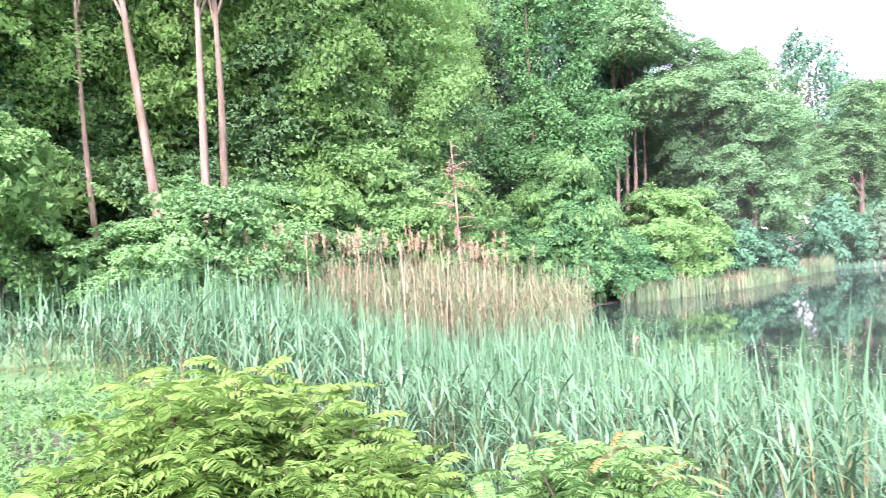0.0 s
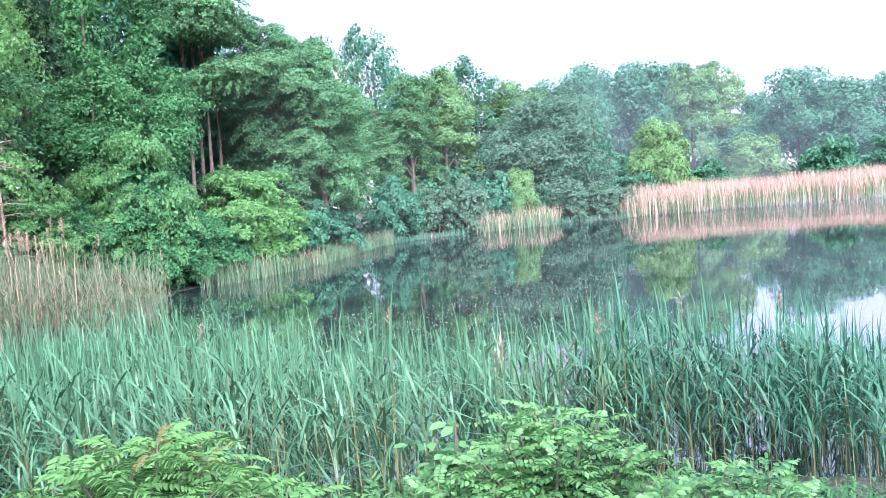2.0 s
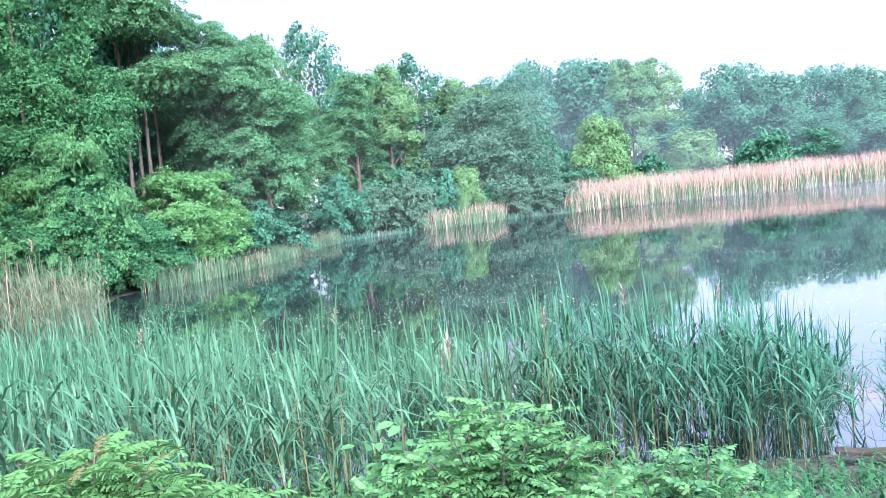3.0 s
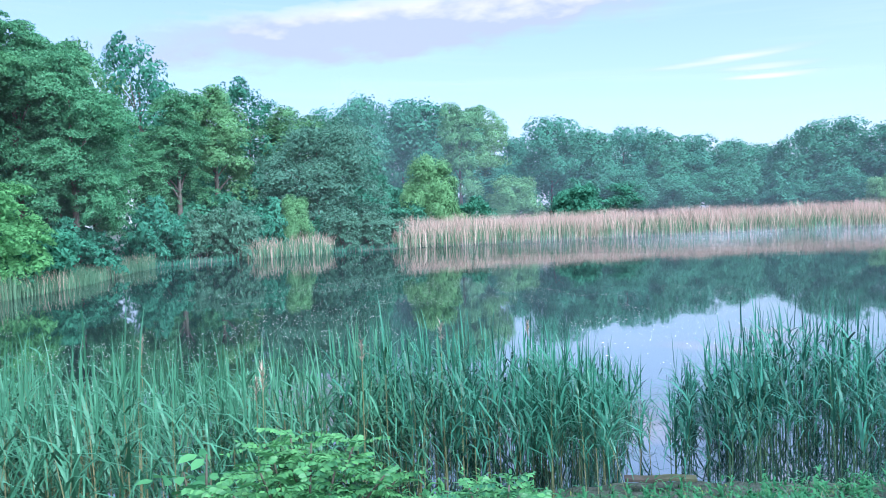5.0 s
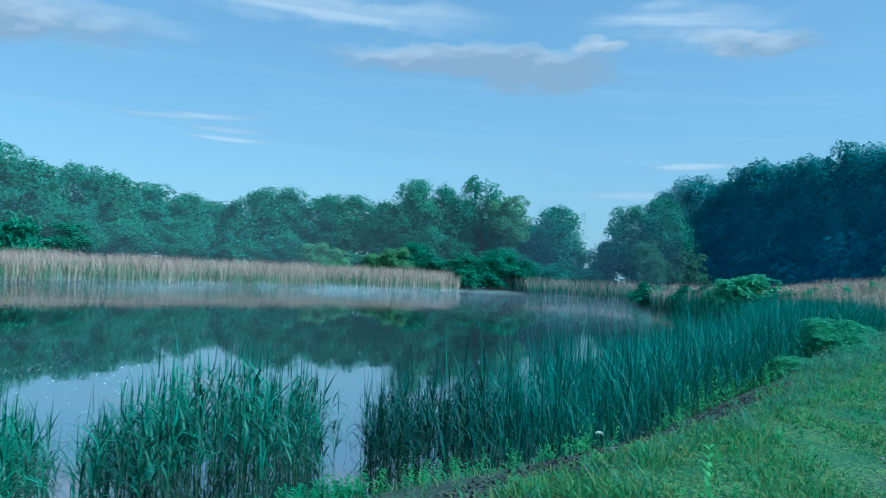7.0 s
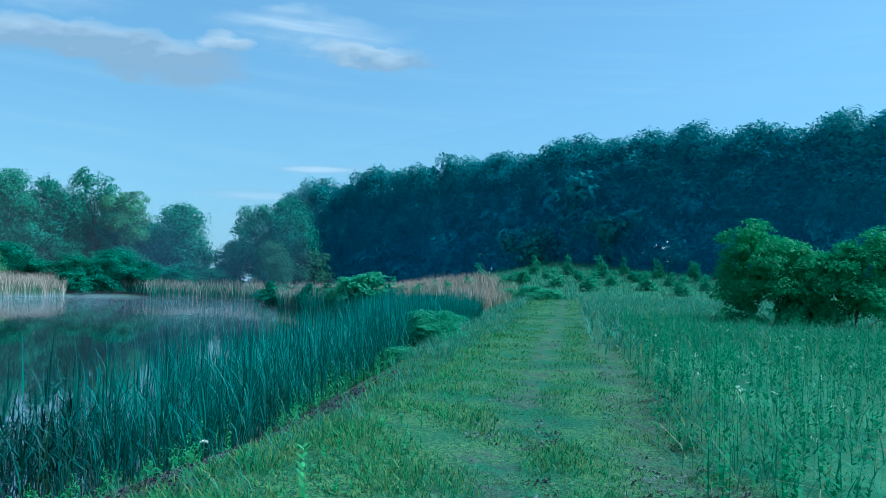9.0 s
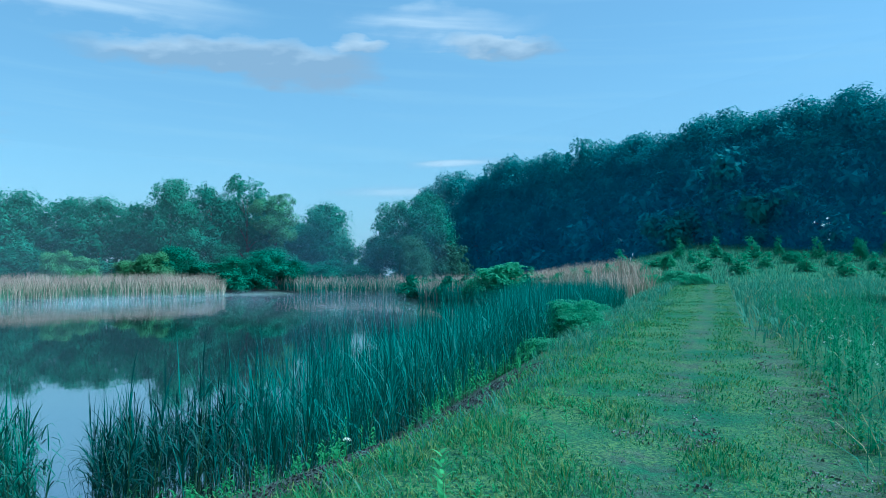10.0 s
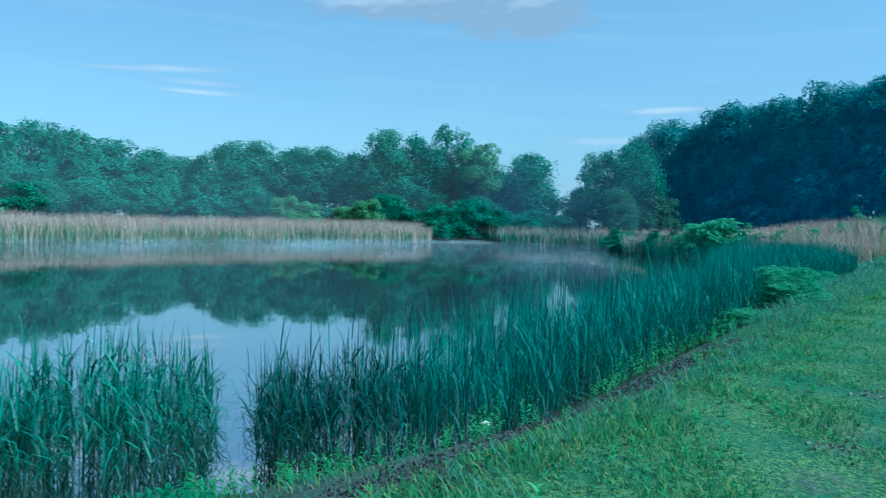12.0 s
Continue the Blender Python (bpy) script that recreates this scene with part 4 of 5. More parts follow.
def far_bed(rng, count, box, keep, tall, label, dry=0.38, span=None, wide=1.0, green=None, fresh=(0.5, 0.85)):
    f = scatter(rng, count, box, keep)
    n = len(f)
    ends = bearing(f[:, 0], f[:, 1])
    fade = 1.0 if not span else 0.35 + 0.65 * smooth(ends, span[0], span[0] + 3) * (1 - smooth(ends, span[1] - 4, span[1]))
    h = (tall * (1 + 0.16 * fuzz(f[:, 0], f[:, 1], 0.25))) * rng.uniform(0.78, 1.1, n) * fade
    k = rng.uniform(size=n) < dry + 0.25 * fuzz(f[:, 0], f[:, 1], 0.2, 3.0)
    a, b = f[k], f[~k]
    stuff("dry_reed_bed", blades(a, rng, h[k], rng.uniform(0.04, 0.1, len(a)) * wide, np.abs(rng.normal(0, 0.08, len(a))), rng.uniform(0, 0.4, len(a)), None, 2), MAT_REED_DRY, "straw-coloured " + label, "reeds")
    stuff("reed_bed", blades(b, rng, h[~k] * rng.uniform(*fresh, len(b)), rng.uniform(0.05, 0.11, len(b)) * wide, np.abs(rng.normal(0, 0.08, len(b))), rng.uniform(0, 0.5, len(b)), None, 2), green or MAT_REED_PALE, "green new growth in the " + label, "reeds")


far_bed(rng, 240000, (40, 108, -4, 56), lambda x, y, s: (s > -0.6) & (s < 9) & (bearing(x, y) > 45.0 + 0.8 * fuzz(x, y, 0.5)) & (bearing(x, y) < 90.5 + 0.6 * fuzz(x, y, 0.5)), 2.25, "reed bed along the far shore", 0.42, (43.2, 93.5), 0.7, MAT_REED_FRINGE, (0.5, 0.8))
far_bed(rng, 16000, (28, 45, 43, 52), lambda x, y, s: (s > -0.6) & (s < 2.2) & (bearing(x, y) > 33.6 + 0.8 * fuzz(x, y, 0.5)) & (bearing(x, y) < 40.2 + 0.8 * fuzz(x, y, 0.5)), 1.75, "reed patch before the shore bushes", 0.28, (31.8, 42.8), 0.7, MAT_REED_FRINGE)
far_bed(rng, 16000, (20, 50, 40, 50), lambda x, y, s: (s > -0.3) & (s < 0.9) & (bearing(x, y) > 26) & (bearing(x, y) < 46), 0.6, "low growth along the shore", 0.04, None, 0.6, MAT_REED_MID, (0.6, 1.0))
far_bed(rng, 55000, (6, 28, 28, 48), lambda x, y, s: (s > -0.5) & (s < 1.4) & (bearing(x, y) > 13) & (bearing(x, y) < 27.5), 1.05, "reed fringe under the shore trees", 0.07, None, 0.4, MAT_REED_FRINGE, (0.5, 1.0))
far_bed(rng, 60000, (66, 102, -32, -4), lambda x, y, s: (s > -0.8) & (s < 5) & (bearing(x, y) > 95.5 + 2 * fuzz(x, y, 0.3)), 2.0, "reed bed at the pond's far corner", 0.16, None, 1.0, MAT_REED_BELT, (0.55, 0.85))
far_bed(rng, 50000, (44, 90, -56, -14), lambda x, y, s: (s > -0.5) & (s < 4.5) & (bearing(x, y) > 108 + 4 * fuzz(x, y, 0.3)) & (bearing(x, y) < 122 + 3 * fuzz(x, y, 0.3)) & (path_q(x, y) > 2.5 + 3 * fuzz(x, y, 0.3)) & (np.hypot(x, y) > 50), 1.5, "reed bed on the meadow's edge", 0.1, (105, 125), 0.8, MAT_REED_BELT, (0.7, 1.0))
far_bed(rng, 60000, (44, 90, -56, -14), lambda x, y, s: (s > 4.0) & (s < 14) & (bearing(x, y) > 108 + 4 * fuzz(x, y, 0.3)) & (bearing(x, y) < 122 + 3 * fuzz(x, y, 0.3)) & (path_q(x, y) > 2.5 + 3 * fuzz(x, y, 0.3)) & (np.hypot(x, y) > 50), 1.75, "dry reed bed behind the pond", 0.65, (105, 125), 0.8, MAT_REED_PALE)

rng = np.random.default_rng(31)
# short turf on the path, longer grass on both sides
r, a = 0.3 + 28 * rng.uniform(0, 1, 330000) ** 1.5, np.radians(rng.uniform(60, 156, 330000))
x, y = 1.2 + r * np.sin(a), -0.3 + r * np.cos(a)
k = (np.abs(path_q(x, y)) < 2.0) & (pond_distance(x, y) > 1.8) & (fuzz(x, y, 1.1) + 0.6 * fuzz(x, y, 3.5) > rng.uniform(-1.2, 0.15, len(x))) & ~((np.abs(np.abs(path_q(x, y) + 0.95) - 0.65) < 0.4) & (fuzz(x, y, 0.55, 2.0) + 0.5 * fuzz(x, y, 2.5) > rng.uniform(0.02, 0.55, len(x))))
x, y = x[k][:115000], y[k][:115000]
r, a = 7 * np.sqrt(rng.uniform(0, 1, 22000)), rng.uniform(0, 6.283, 22000)
x, y = np.append(x, 1.0 + r * np.sin(a)), np.append(y, -0.4 + r * np.cos(a))
u, w = rng.uniform(20, 58, 14000), rng.uniform(-1.9, 2.2, 14000)
x, y = np.append(x, 7.2 - 8.22 * 0.8 + u * 0.8 + w * 0.6), np.append(y, -4.1 + 8.22 * 0.6 - u * 0.6 + w * 0.8)
f = np.stack([x, y, ground_z(x, y) - 0.01], 1)
tuft = np.clip(1.0 + 1.6 * fuzz(f[:, 0], f[:, 1], 1.3, 7.0), 0.35, 2.4) * np.where(path_q(f[:, 0], f[:, 1]) > 0.9, 1.35, 0.85)
stuff("turf", blades(f, rng, rng.uniform(0.02, 0.08, len(f)) * tuft, rng.uniform(0.004, 0.009, len(f)) * (1 + 0.11 * np.hypot(f[:, 0], f[:, 1])), rng.uniform(0.1, 0.8, len(f)), rng.uniform(0, 0.8, len(f)), None, 2), MAT_GRASS, "short green and yellowish grass on the path", "grass")
f = scatter(rng, 140000, (0, 30, -20, 8), lambda x, y, s: (s > np.where(bearing(x, y) > 84, 1.3 + 0.4 * fuzz(x, y, 0.9), 0.9)) & (path_q(x, y) > 1.3 + 0.5 * fuzz(x, y, 0.8)) & (path_q(x, y) < 7) & ((np.abs(path_q(x, y) - 2.2 + 0.15 * fuzz(x, y, 1.1)) > 0.52) | (x * 0.8 - y * 0.6 > 14)) & (fuzz(x, y, 1.3, 9.0) > rng.uniform(-0.6, 0.25, len(x))) & (rng.uniform(size=len(x)) < 2.6 / (1 + 0.05 * np.hypot(x, y) ** 1.2)))
stuff("tall_grass", blades(f, rng, rng.uniform(0.12, 0.36, len(f)) * (1 + 0.6 * fuzz(f[:, 0], f[:, 1], 1.1, 2.0)) * (1 - 0.45 * smooth(path_q(f[:, 0], f[:, 1]), 1.4, 2.0) * (f[:, 0] < 12)), rng.uniform(0.003, 0.006, len(f)) * (1 + 0.1 * np.hypot(f[:, 0], f[:, 1])), rng.uniform(0.05, 0.4, len(f)), rng.uniform(0.2, 1.2, len(f)), None, 3), MAT_GRASS_BANK, "longer pale bluish grass with seed heads along the bank", "grass")
f = scatter(rng, 90000, (0, 60, -60, -2), lambda x, y, s: (path_q(x, y) < -1.6 - 0.02 * x) & (path_q(x, y) > -22) & (rng.uniform(size=len(x)) < 6 / (1 + 0.05 * np.hypot(x, y) ** 1.6)))
stuff("tall_grass", blades(f, rng, rng.uniform(0.25, 0.7, len(f)), rng.uniform(0.004, 0.009, len(f)) * (1 + 0.07 * np.hypot(f[:, 0], f[:, 1])), rng.uniform(0.05, 0.5, len(f)), rng.uniform(0.2, 1.2, len(f)), None, 3), MAT_GRASS_TALL, "knee-high meadow grass beside the path", "grass")


f = scatter(rng, 150000, (14, 100, -80, -8), lambda x, y, s: (s > 4) & (path_q(x, y) < 9) & (np.hypot(x, y) > 16) & ((np.abs(path_q(x, y) - 0.3) > 1.7) | (x > 46)) & (bearing(x, y) < 150) & (rng.uniform(size=len(x)) < 18 / (1 + 0.02 * np.hypot(x, y) ** 1.7)))[:36000]
k = 0.5 + 0.5 * fuzz(f[:, 0], f[:, 1], 0.12)
stuff("meadow", blades(f, rng, rng.uniform(0.25, 0.6, len(f)) * (0.6 + 0.8 * k), rng.uniform(0.03, 0.07, len(f)), rng.uniform(0.05, 0.4, len(f)), rng.uniform(0.1, 0.9, len(f)), None, 2), MAT_GRASS_BANK, "pale green meadow grass rising towards the forest", "grass")


# ---------------------------------------------------------------- shrubs and weeds in the foreground
def pinnate(base, way, rng, length, pairs, leaflet, slim=0.45, droop=0.35):
    """Feather-shaped leaves: rows of oval leaflets on both sides of an arching stalk."""
    n = len(base)
    z = np.array([0, 0, 1.0])
    side = unit(np.cross(way, z + 0.001))
    upv = np.cross(side, way)
    out = []
    for k in range(pairs + 1):
        t = 0.18 + 0.82 * k / pairs
        p = base + way * (length * t)[:, None] - z * (droop * length * t * t)[:, None]
        for sgn in ((1, -1) if k < pairs else (0,)):
            axis = unit(side * sgn + way * (0.3 if sgn else 1.0) - z * (0.25 + droop * 0.5 * t) + rng.normal(size=(n, 3)) * 0.14)
            nrm = unit(upv + rng.normal(size=(n, 3)) * 0.25)
            wid = unit(np.cross(axis, nrm))
            L = (leaflet * (0.75 + 0.5 * math.sin(t * 2.8)) * rng.uniform(0.85, 1.15, n))[:, None]
            W = L * slim * 0.5
            lift = nrm * L * 0.06
            out.append(np.stack([p, p + axis * L * 0.35 + wid * W + lift, p + axis * L * 0.75 + wid * W * 0.8 + lift, p + axis * L - nrm * L * 0.08,
                                 p + axis * L * 0.75 - wid * W * 0.8 + lift, p + axis * L * 0.35 - wid * W + lift], 1))
    v = np.concatenate(out).reshape(-1, 3)
    b = np.arange(len(v) // 6)[:, None] * 6
    f = np.concatenate([b + np.array([0, 1, 2, 3]), b + np.array([0, 3, 4, 5])])
    e = base + way * (length * 0.98)[:, None] - z * (droop * length * 0.96)[:, None]
    m = base + way * (length * 0.5)[:, None] - z * (droop * length * 0.25)[:, None]
    w = side * 0.002
    stalk = np.stack([base - w, base + w, m + w, m - w, m - w, m + w, e + w * 0.5, e - w * 0.5], 1).reshape(-1, 3)
    return gather([(v, f), (stalk, np.arange(len(stalk)).reshape(-1, 4))])


def feather_shrub(x, y, top, width, canes, per, length, pairs, leaflet, seed, leaf, label, slim=0.45, droop=0.35, tips=False):
    """A shrub of several canes that carry feather-shaped leaves, its top at a given height."""
    rng = np.random.default_rng(seed)
    z0 = float(ground_z(x, y))
    h = top - z0
    stems, base, way = [], [], []
    for c in range(canes):
        a, r = c * 2.4 + rng.uniform(-0.4, 0.4), width * 0.42 * math.sqrt((c + 0.5) / canes)
        tip = np.array([math.cos(a) * r, math.sin(a) * r, h * (1.0 - 0.45 * (r / (width * 0.5)) ** 2) * rng.uniform(0.85, 1.0) - 0.05])
        t = np.linspace(0, 1, 6)[:, None]
        line = np.array([0, 0, -0.05]) + tip * t + np.array([0, 0, 0.18 * h]) * np.sin(t * 3.14) * (r / width)
        stems.append(tube(line, 0.011 * (1 - 0.75 * t[:, 0]) + 0.002, 5))
        for i in range(per):
            k = 0.3 + 0.7 * (i + 0.5) / per
            p = np.array([np.interp(k, t[:, 0], line[:, q]) for q in range(3)])
            b = i * 2.399 + c
            base.append(p), way.append((math.cos(b), math.sin(b), 0.55 if k > 0.85 else 0.25))
    base, way = np.array(base), unit(np.array(way) + rng.normal(size=(len(base), 3)) * 0.15)
    ob = new("shrub")
    ob.location = (x, y, z0)
    part("stem", mesh_np("stem", *gather(stems), MAT_BARK), ob, "thin brown branching stem")
    part("foliage", mesh_np("foliage", *pinnate(base, way, rng, length * rng.uniform(0.7, 1.15, len(base)), pairs, leaflet, slim, droop), leaf), ob)
    if tips:
        k = (base[:, 2] > 0.75 * base[:, 2].max()) & (rng.uniform(size=len(base)) < 0.35)
        part("young_growth", mesh_np("young_growth", *pinnate(base[k], unit(way[k] + np.array([0, 0, 0.9])), rng, np.full(k.sum(), length * 0.5), pairs, leaflet * 0.45, slim, droop), MAT_TIP), ob, "reddish young leaf shoots")["kind"] = "stuff"
    return tagged(ob, label, "shrub", "shrubs on the near bank")


def at_view(az_deg, d):
    return 0.7 + d * math.sin(radians(az_deg)), 0.1 + d * math.cos(radians(az_deg))


feather_shrub(2.72, 3.5, 1.52, 0.3, 4, 7, 0.16, 2, 0.085, 61, MAT_FROND, "young shoot with a few broad pointed leaves", 0.6, 0.3)
feather_shrub(*at_view(38.5, 3.5), 1.68, 1.15, 16, 32, 0.22, 8, 0.031, 51, MAT_SHRUB, "bright green shrub with oval feather-shaped leaves on the bank", 0.55)
feather_shrub(*at_view(31.5, 3.5), 1.40, 0.75, 10, 22, 0.21, 8, 0.03, 52, MAT_SHRUB, "low green shrub with oval feather-shaped leaves", 0.55)
feather_shrub(*at_view(53.5, 3.6), 1.33, 0.85, 11, 23, 0.21, 8, 0.03, 53, MAT_SHRUB, "low bright green shrub beside the reeds", 0.55)
feather_shrub(*at_view(46.5, 3.2), 1.32, 0.70, 10, 22, 0.21, 8, 0.03, 58, MAT_SHRUB, "low bright green shrub under the reeds", 0.55)
feather_shrub(*at_view(7.5, 3.6), 1.75, 1.15, 12, 26, 0.36, 14, 0.044, 54, MAT_FERN, "green shrub with long feathery leaves and reddish tips", 0.30, 0.45, True)
feather_shrub(*at_view(14.5, 3.3), 1.45, 0.85, 10, 24, 0.34, 14, 0.042, 55, MAT_FERN, "low green shrub with long feathery leaves", 0.30, 0.45, True)
feather_shrub(*at_view(-1.5, 3.4), 1.5, 0.9, 10, 24, 0.34, 14, 0.042, 59, MAT_FERN, "low green shrub with long feathery leaves", 0.30, 0.45)
feather_shrub(*at_view(-19, 4.2), 2.18, 1.7, 18, 32, 0.32, 13, 0.05, 56, MAT_LEAF_BRIGHT, "large bright yellow-green shrub with feathery leaves", 0.33, 0.45)
feather_shrub(*at_view(-11, 3.9), 1.85, 1.3, 14, 30, 0.30, 13, 0.048, 57, MAT_LEAF_BRIGHT, "bright yellow-green shrub with feathery leaves", 0.33, 0.45)
feather_shrub(*at_view(-29, 4.0), 1.70, 1.2, 14, 30, 0.30, 13, 0.048, 60, MAT_LEAF_BRIGHT, "bright yellow-green shrub with feathery leaves", 0.33, 0.45)
def weeds(feet, rng, tall, leaf, per=16):
    """Leafy stalks: a thin stem with leaves all the way up."""
    n = len(feet)
    h = tall * rng.uniform(0.5, 1.2, n)
    parts = [blades(feet, rng, h, np.full(n, 0.008), np.abs(rng.normal(0, 0.15, n)), np.zeros(n), None, 4)]
    for i in range(per):
        t = 0.1 + 0.9 * (i + 0.5) / per
        L = leaf * rng.uniform(0.6, 1.3, n) * (1.2 - 0.6 * t)
        parts.append(blades(feet + np.array([0, 0, 1.0]) * (h * t)[:, None], rng, L, L * 0.36, rng.uniform(0.5, 1.2, n), rng.uniform(0.2, 1.0, n), None, 2))
    return gather(parts)


tree_kind("bank_bush", "dome", 1.3, 1.9, 15000, 0.042, MAT_SAPLING, MAT_STEM, 24, "rounded light green bush between the reeds and the path", "bush", "bush", 0.012, 0.05, 150, 0.4)
for a, d, h, w in ((117.4, 19.8, 0.95, 1.9), (115.2, 17.0, 0.4, 1.2), (118.4, 26, 0.7, 2.0), (125.6, 57, 0.8, 2.6), (124.2, 60, 1.0, 3.0), (122.5, 62, 1.0, 2.6)):
    plant("bank_bush", *at_view(a, d), h, w, "bushes beside the path", sink=0.03)
rng = np.random.default_rng(71)
f = scatter(rng, 16000, (1, 26, -30, -3), lambda x, y, s: (path_q(x, y) < -1.7 - 0.02 * x - 0.6 * fuzz(x, y, 0.6)) & (path_q(x, y) > -9) & (bearing(x, y) < 150) & (fuzz(x, y, 0.7, 5.0) > -0.22) & (rng.uniform(size=len(x)) < 5.0 / (1 + 0.05 * np.hypot(x, y) ** 1.4)))[:2400]
stuff("weeds", weeds(f, rng, 0.62 * (1 + 0.9 * fuzz(f[:, 0], f[:, 1], 0.6)), 0.1, 13), MAT_WEED, "leafy green weeds along the edge of the path", "weeds")
f = scatter(rng, 9000, (6, 30, -18, 2), lambda x, y, s: (s > 0.2) & (s < 1.5 + 0.5 * fuzz(x, y, 0.7)) & (path_q(x, y) > np.where(x < 13, 2.65, 2.5)) & (bearing(x, y) > 82) & (fuzz(x, y, 0.9, 3.0) > -0.2))[:2100]
stuff("weeds", weeds(f, rng, np.where(f[:, 0] > 10.5, 0.45, 0.3) * (1 + 0.9 * fuzz(f[:, 0], f[:, 1], 0.6)), 0.085, 11), MAT_WEED_LIGHT, "leafy green weeds at the foot of the bank", "weeds")
f = scatter(rng, 9000, (-9, 8, 0.5, 9), lambda x, y, s: (s > 0.9) & (np.hypot(x - 0.7, y) > 2.6) & (path_q(x, y) > 0.8) & (bearing(x, y) < 56) & (bearing(x, y) > -50))[:1500]
stuff("weeds", weeds(f, rng, 0.42, 0.12, 12), MAT_FERN, "leafy green weeds on the near bank", "weeds")
f = scatter(rng, 9000, (2, 9, -1, 5), lambda x, y, s: (s > 0.5) & (path_q(x, y) > 1.6) & (bearing(x, y) > 54) & (bearing(x, y) < 86) & (fuzz(x, y, 1.2, 8.0) > rng.uniform(-0.8, 0.3, len(x))))[:460]
stuff("weeds", weeds(f, rng, 0.22, 0.09, 11), MAT_WEED, "low green weeds at the reeds' foot", "weeds")
f = scatter(rng, 9000, (2, 24, -16, 1), lambda x, y, s: (path_q(x, y) > 0.5 + 0.6 * fuzz(x, y, 0.8)) & (path_q(x, y) < 2.3) & (fuzz(x, y, 1.4, 12.0) > 0.05) & (rng.uniform(size=len(x)) < 4 / (1 + 0.05 * np.hypot(x, y) ** 1.5)))[:1500]
stuff("weeds", weeds(f, rng, 0.13, 0.06, 9), MAT_WEED_LIGHT, "low clover and herbs in the path grass", "weeds")
f = scatter(rng, 4000, (4, 16, -14, 0), lambda x, y, s: (s > 2.2) & (path_q(x, y) < -1.9) & (path_q(x, y) > -7) & (bearing(x, y) < 146))[:70]
f = f + np.array([0, 0, 1.0]) * rng.uniform(0.3, 0.75, (len(f), 1))
tops = np.repeat(f, 7, 0) + rng.normal(size=(len(f) * 7, 3)) * np.array([0.018, 0.018, 0.012])
stuff("wild_flowers", rhombs(tops, unit(rng.normal(size=tops.shape) + np.array([0, 0, 1.2])), rng, np.full(len(tops), 0.012), np.full(len(tops), 0.010)), MAT_PETAL, "small white wild flower heads in the grass", "flowers")

r, a = 2.5 + 14 * rng.uniform(0, 1, 60000) ** 1.4, np.radians(rng.uniform(80, 150, 60000))
x, y = 1.2 + r * np.sin(a), -0.3 + r * np.cos(a)
k = (np.abs(np.abs(path_q(x, y) + 0.95) - 0.65) < 0.45) & (fuzz(x, y, 0.55, 2.0) + 0.5 * fuzz(x, y, 2.5) > rng.uniform(0.1, 0.5, len(x)))
p = np.stack([x[k], y[k], ground_z(x[k], y[k]) + 0.004], 1)[:3500]
n_path = len(p)
u, w = rng.uniform(4.5, 14, 4200), rng.normal(2.22, 0.24, 4200) + 1.04
p = np.concatenate([p, np.stack([0.8 * u + 0.6 * w, 0.8 * w - 0.6 * u, ground_z(0.8 * u + 0.6 * w, 0.8 * w - 0.6 * u) + 0.004], 1)])
n = unit(rng.normal(size=p.shape) * 0.7 + np.array([0, 0, 1.0]))
c = rng.uniform(0.01, 0.04, len(p))
for sel, material, words in ((slice(0, n_path), MAT_STONE, "small stones and crumbs of bare earth on the path"), (slice(n_path, None), MAT_SLATE, "dark wet stones on the bare strip under the bank")):
    pp, nn, cc = p[sel], n[sel], c[sel]
    stuff("gravel", gather([rhombs(pp, nn, rng, cc, cc * 0.8), rhombs(pp + nn * cc[:, None] * 0.3, unit(nn + rng.normal(size=pp.shape) * 0.5), rng, cc * 0.7, cc * 0.6)]), material, words, "gravel")

# a young bright seedling on the bank
def seedling(x, y, tall):
    rng = np.random.default_rng(77)
    ob = new("seedling")
    ob.location = (x, y, float(ground_z(x, y)))
    foot = np.zeros((1, 3))
    part("stem", mesh_np("stem", *blades(foot, rng, np.array([tall]), np.array([0.014]), np.array([0.03]), np.zeros(1), None, 4), MAT_LEAF_NEAR), ob)
    t = np.linspace(0.15, 1, 34)
    base = np.stack([t * 0, t * 0, t * tall], 1)
    part("leaves", mesh_np("leaves", *blades(base, rng, 0.13 * (1.25 - 0.8 * t), 0.035 * (1.2 - 0.6 * t), np.full(34, 0.7), np.full(34, 0.5), t * 85, 4), MAT_LEAF_NEAR), ob)
    tagged(ob, "upright yellow-green young plant on the grassy bank", "plant")


seedling(4.42, -1.48, 0.6)


def orange_flower(x, y, tall):
    rng = np.random.default_rng(78)
    ob = new("flower")
    ob.location = (x, y, float(ground_z(x, y)))
    part("stem", mesh_np("stem", *blades(np.zeros((1, 3)), rng, np.array([tall]), np.array([0.006]), np.array([0.02]), np.zeros(1), None, 4), MAT_STEM), ob)
    a = np.arange(9) * 0.698
    at = np.stack([0.012 * np.cos(a) + 0.02 * tall, 0.012 * np.sin(a), a * 0 + tall], 1)
    part("petals", mesh_np("petals", *rhombs(at, unit(np.stack([np.cos(a), np.sin(a), a * 0 + 0.8], 1)), rng, np.full(9, 0.035), np.full(9, 0.02)), MAT_ORANGE), ob, "small orange petals")
    tagged(ob, "single small orange flower above the bank weeds", "flower")


orange_flower(*at_view(52.7, 3.55), 0.34)


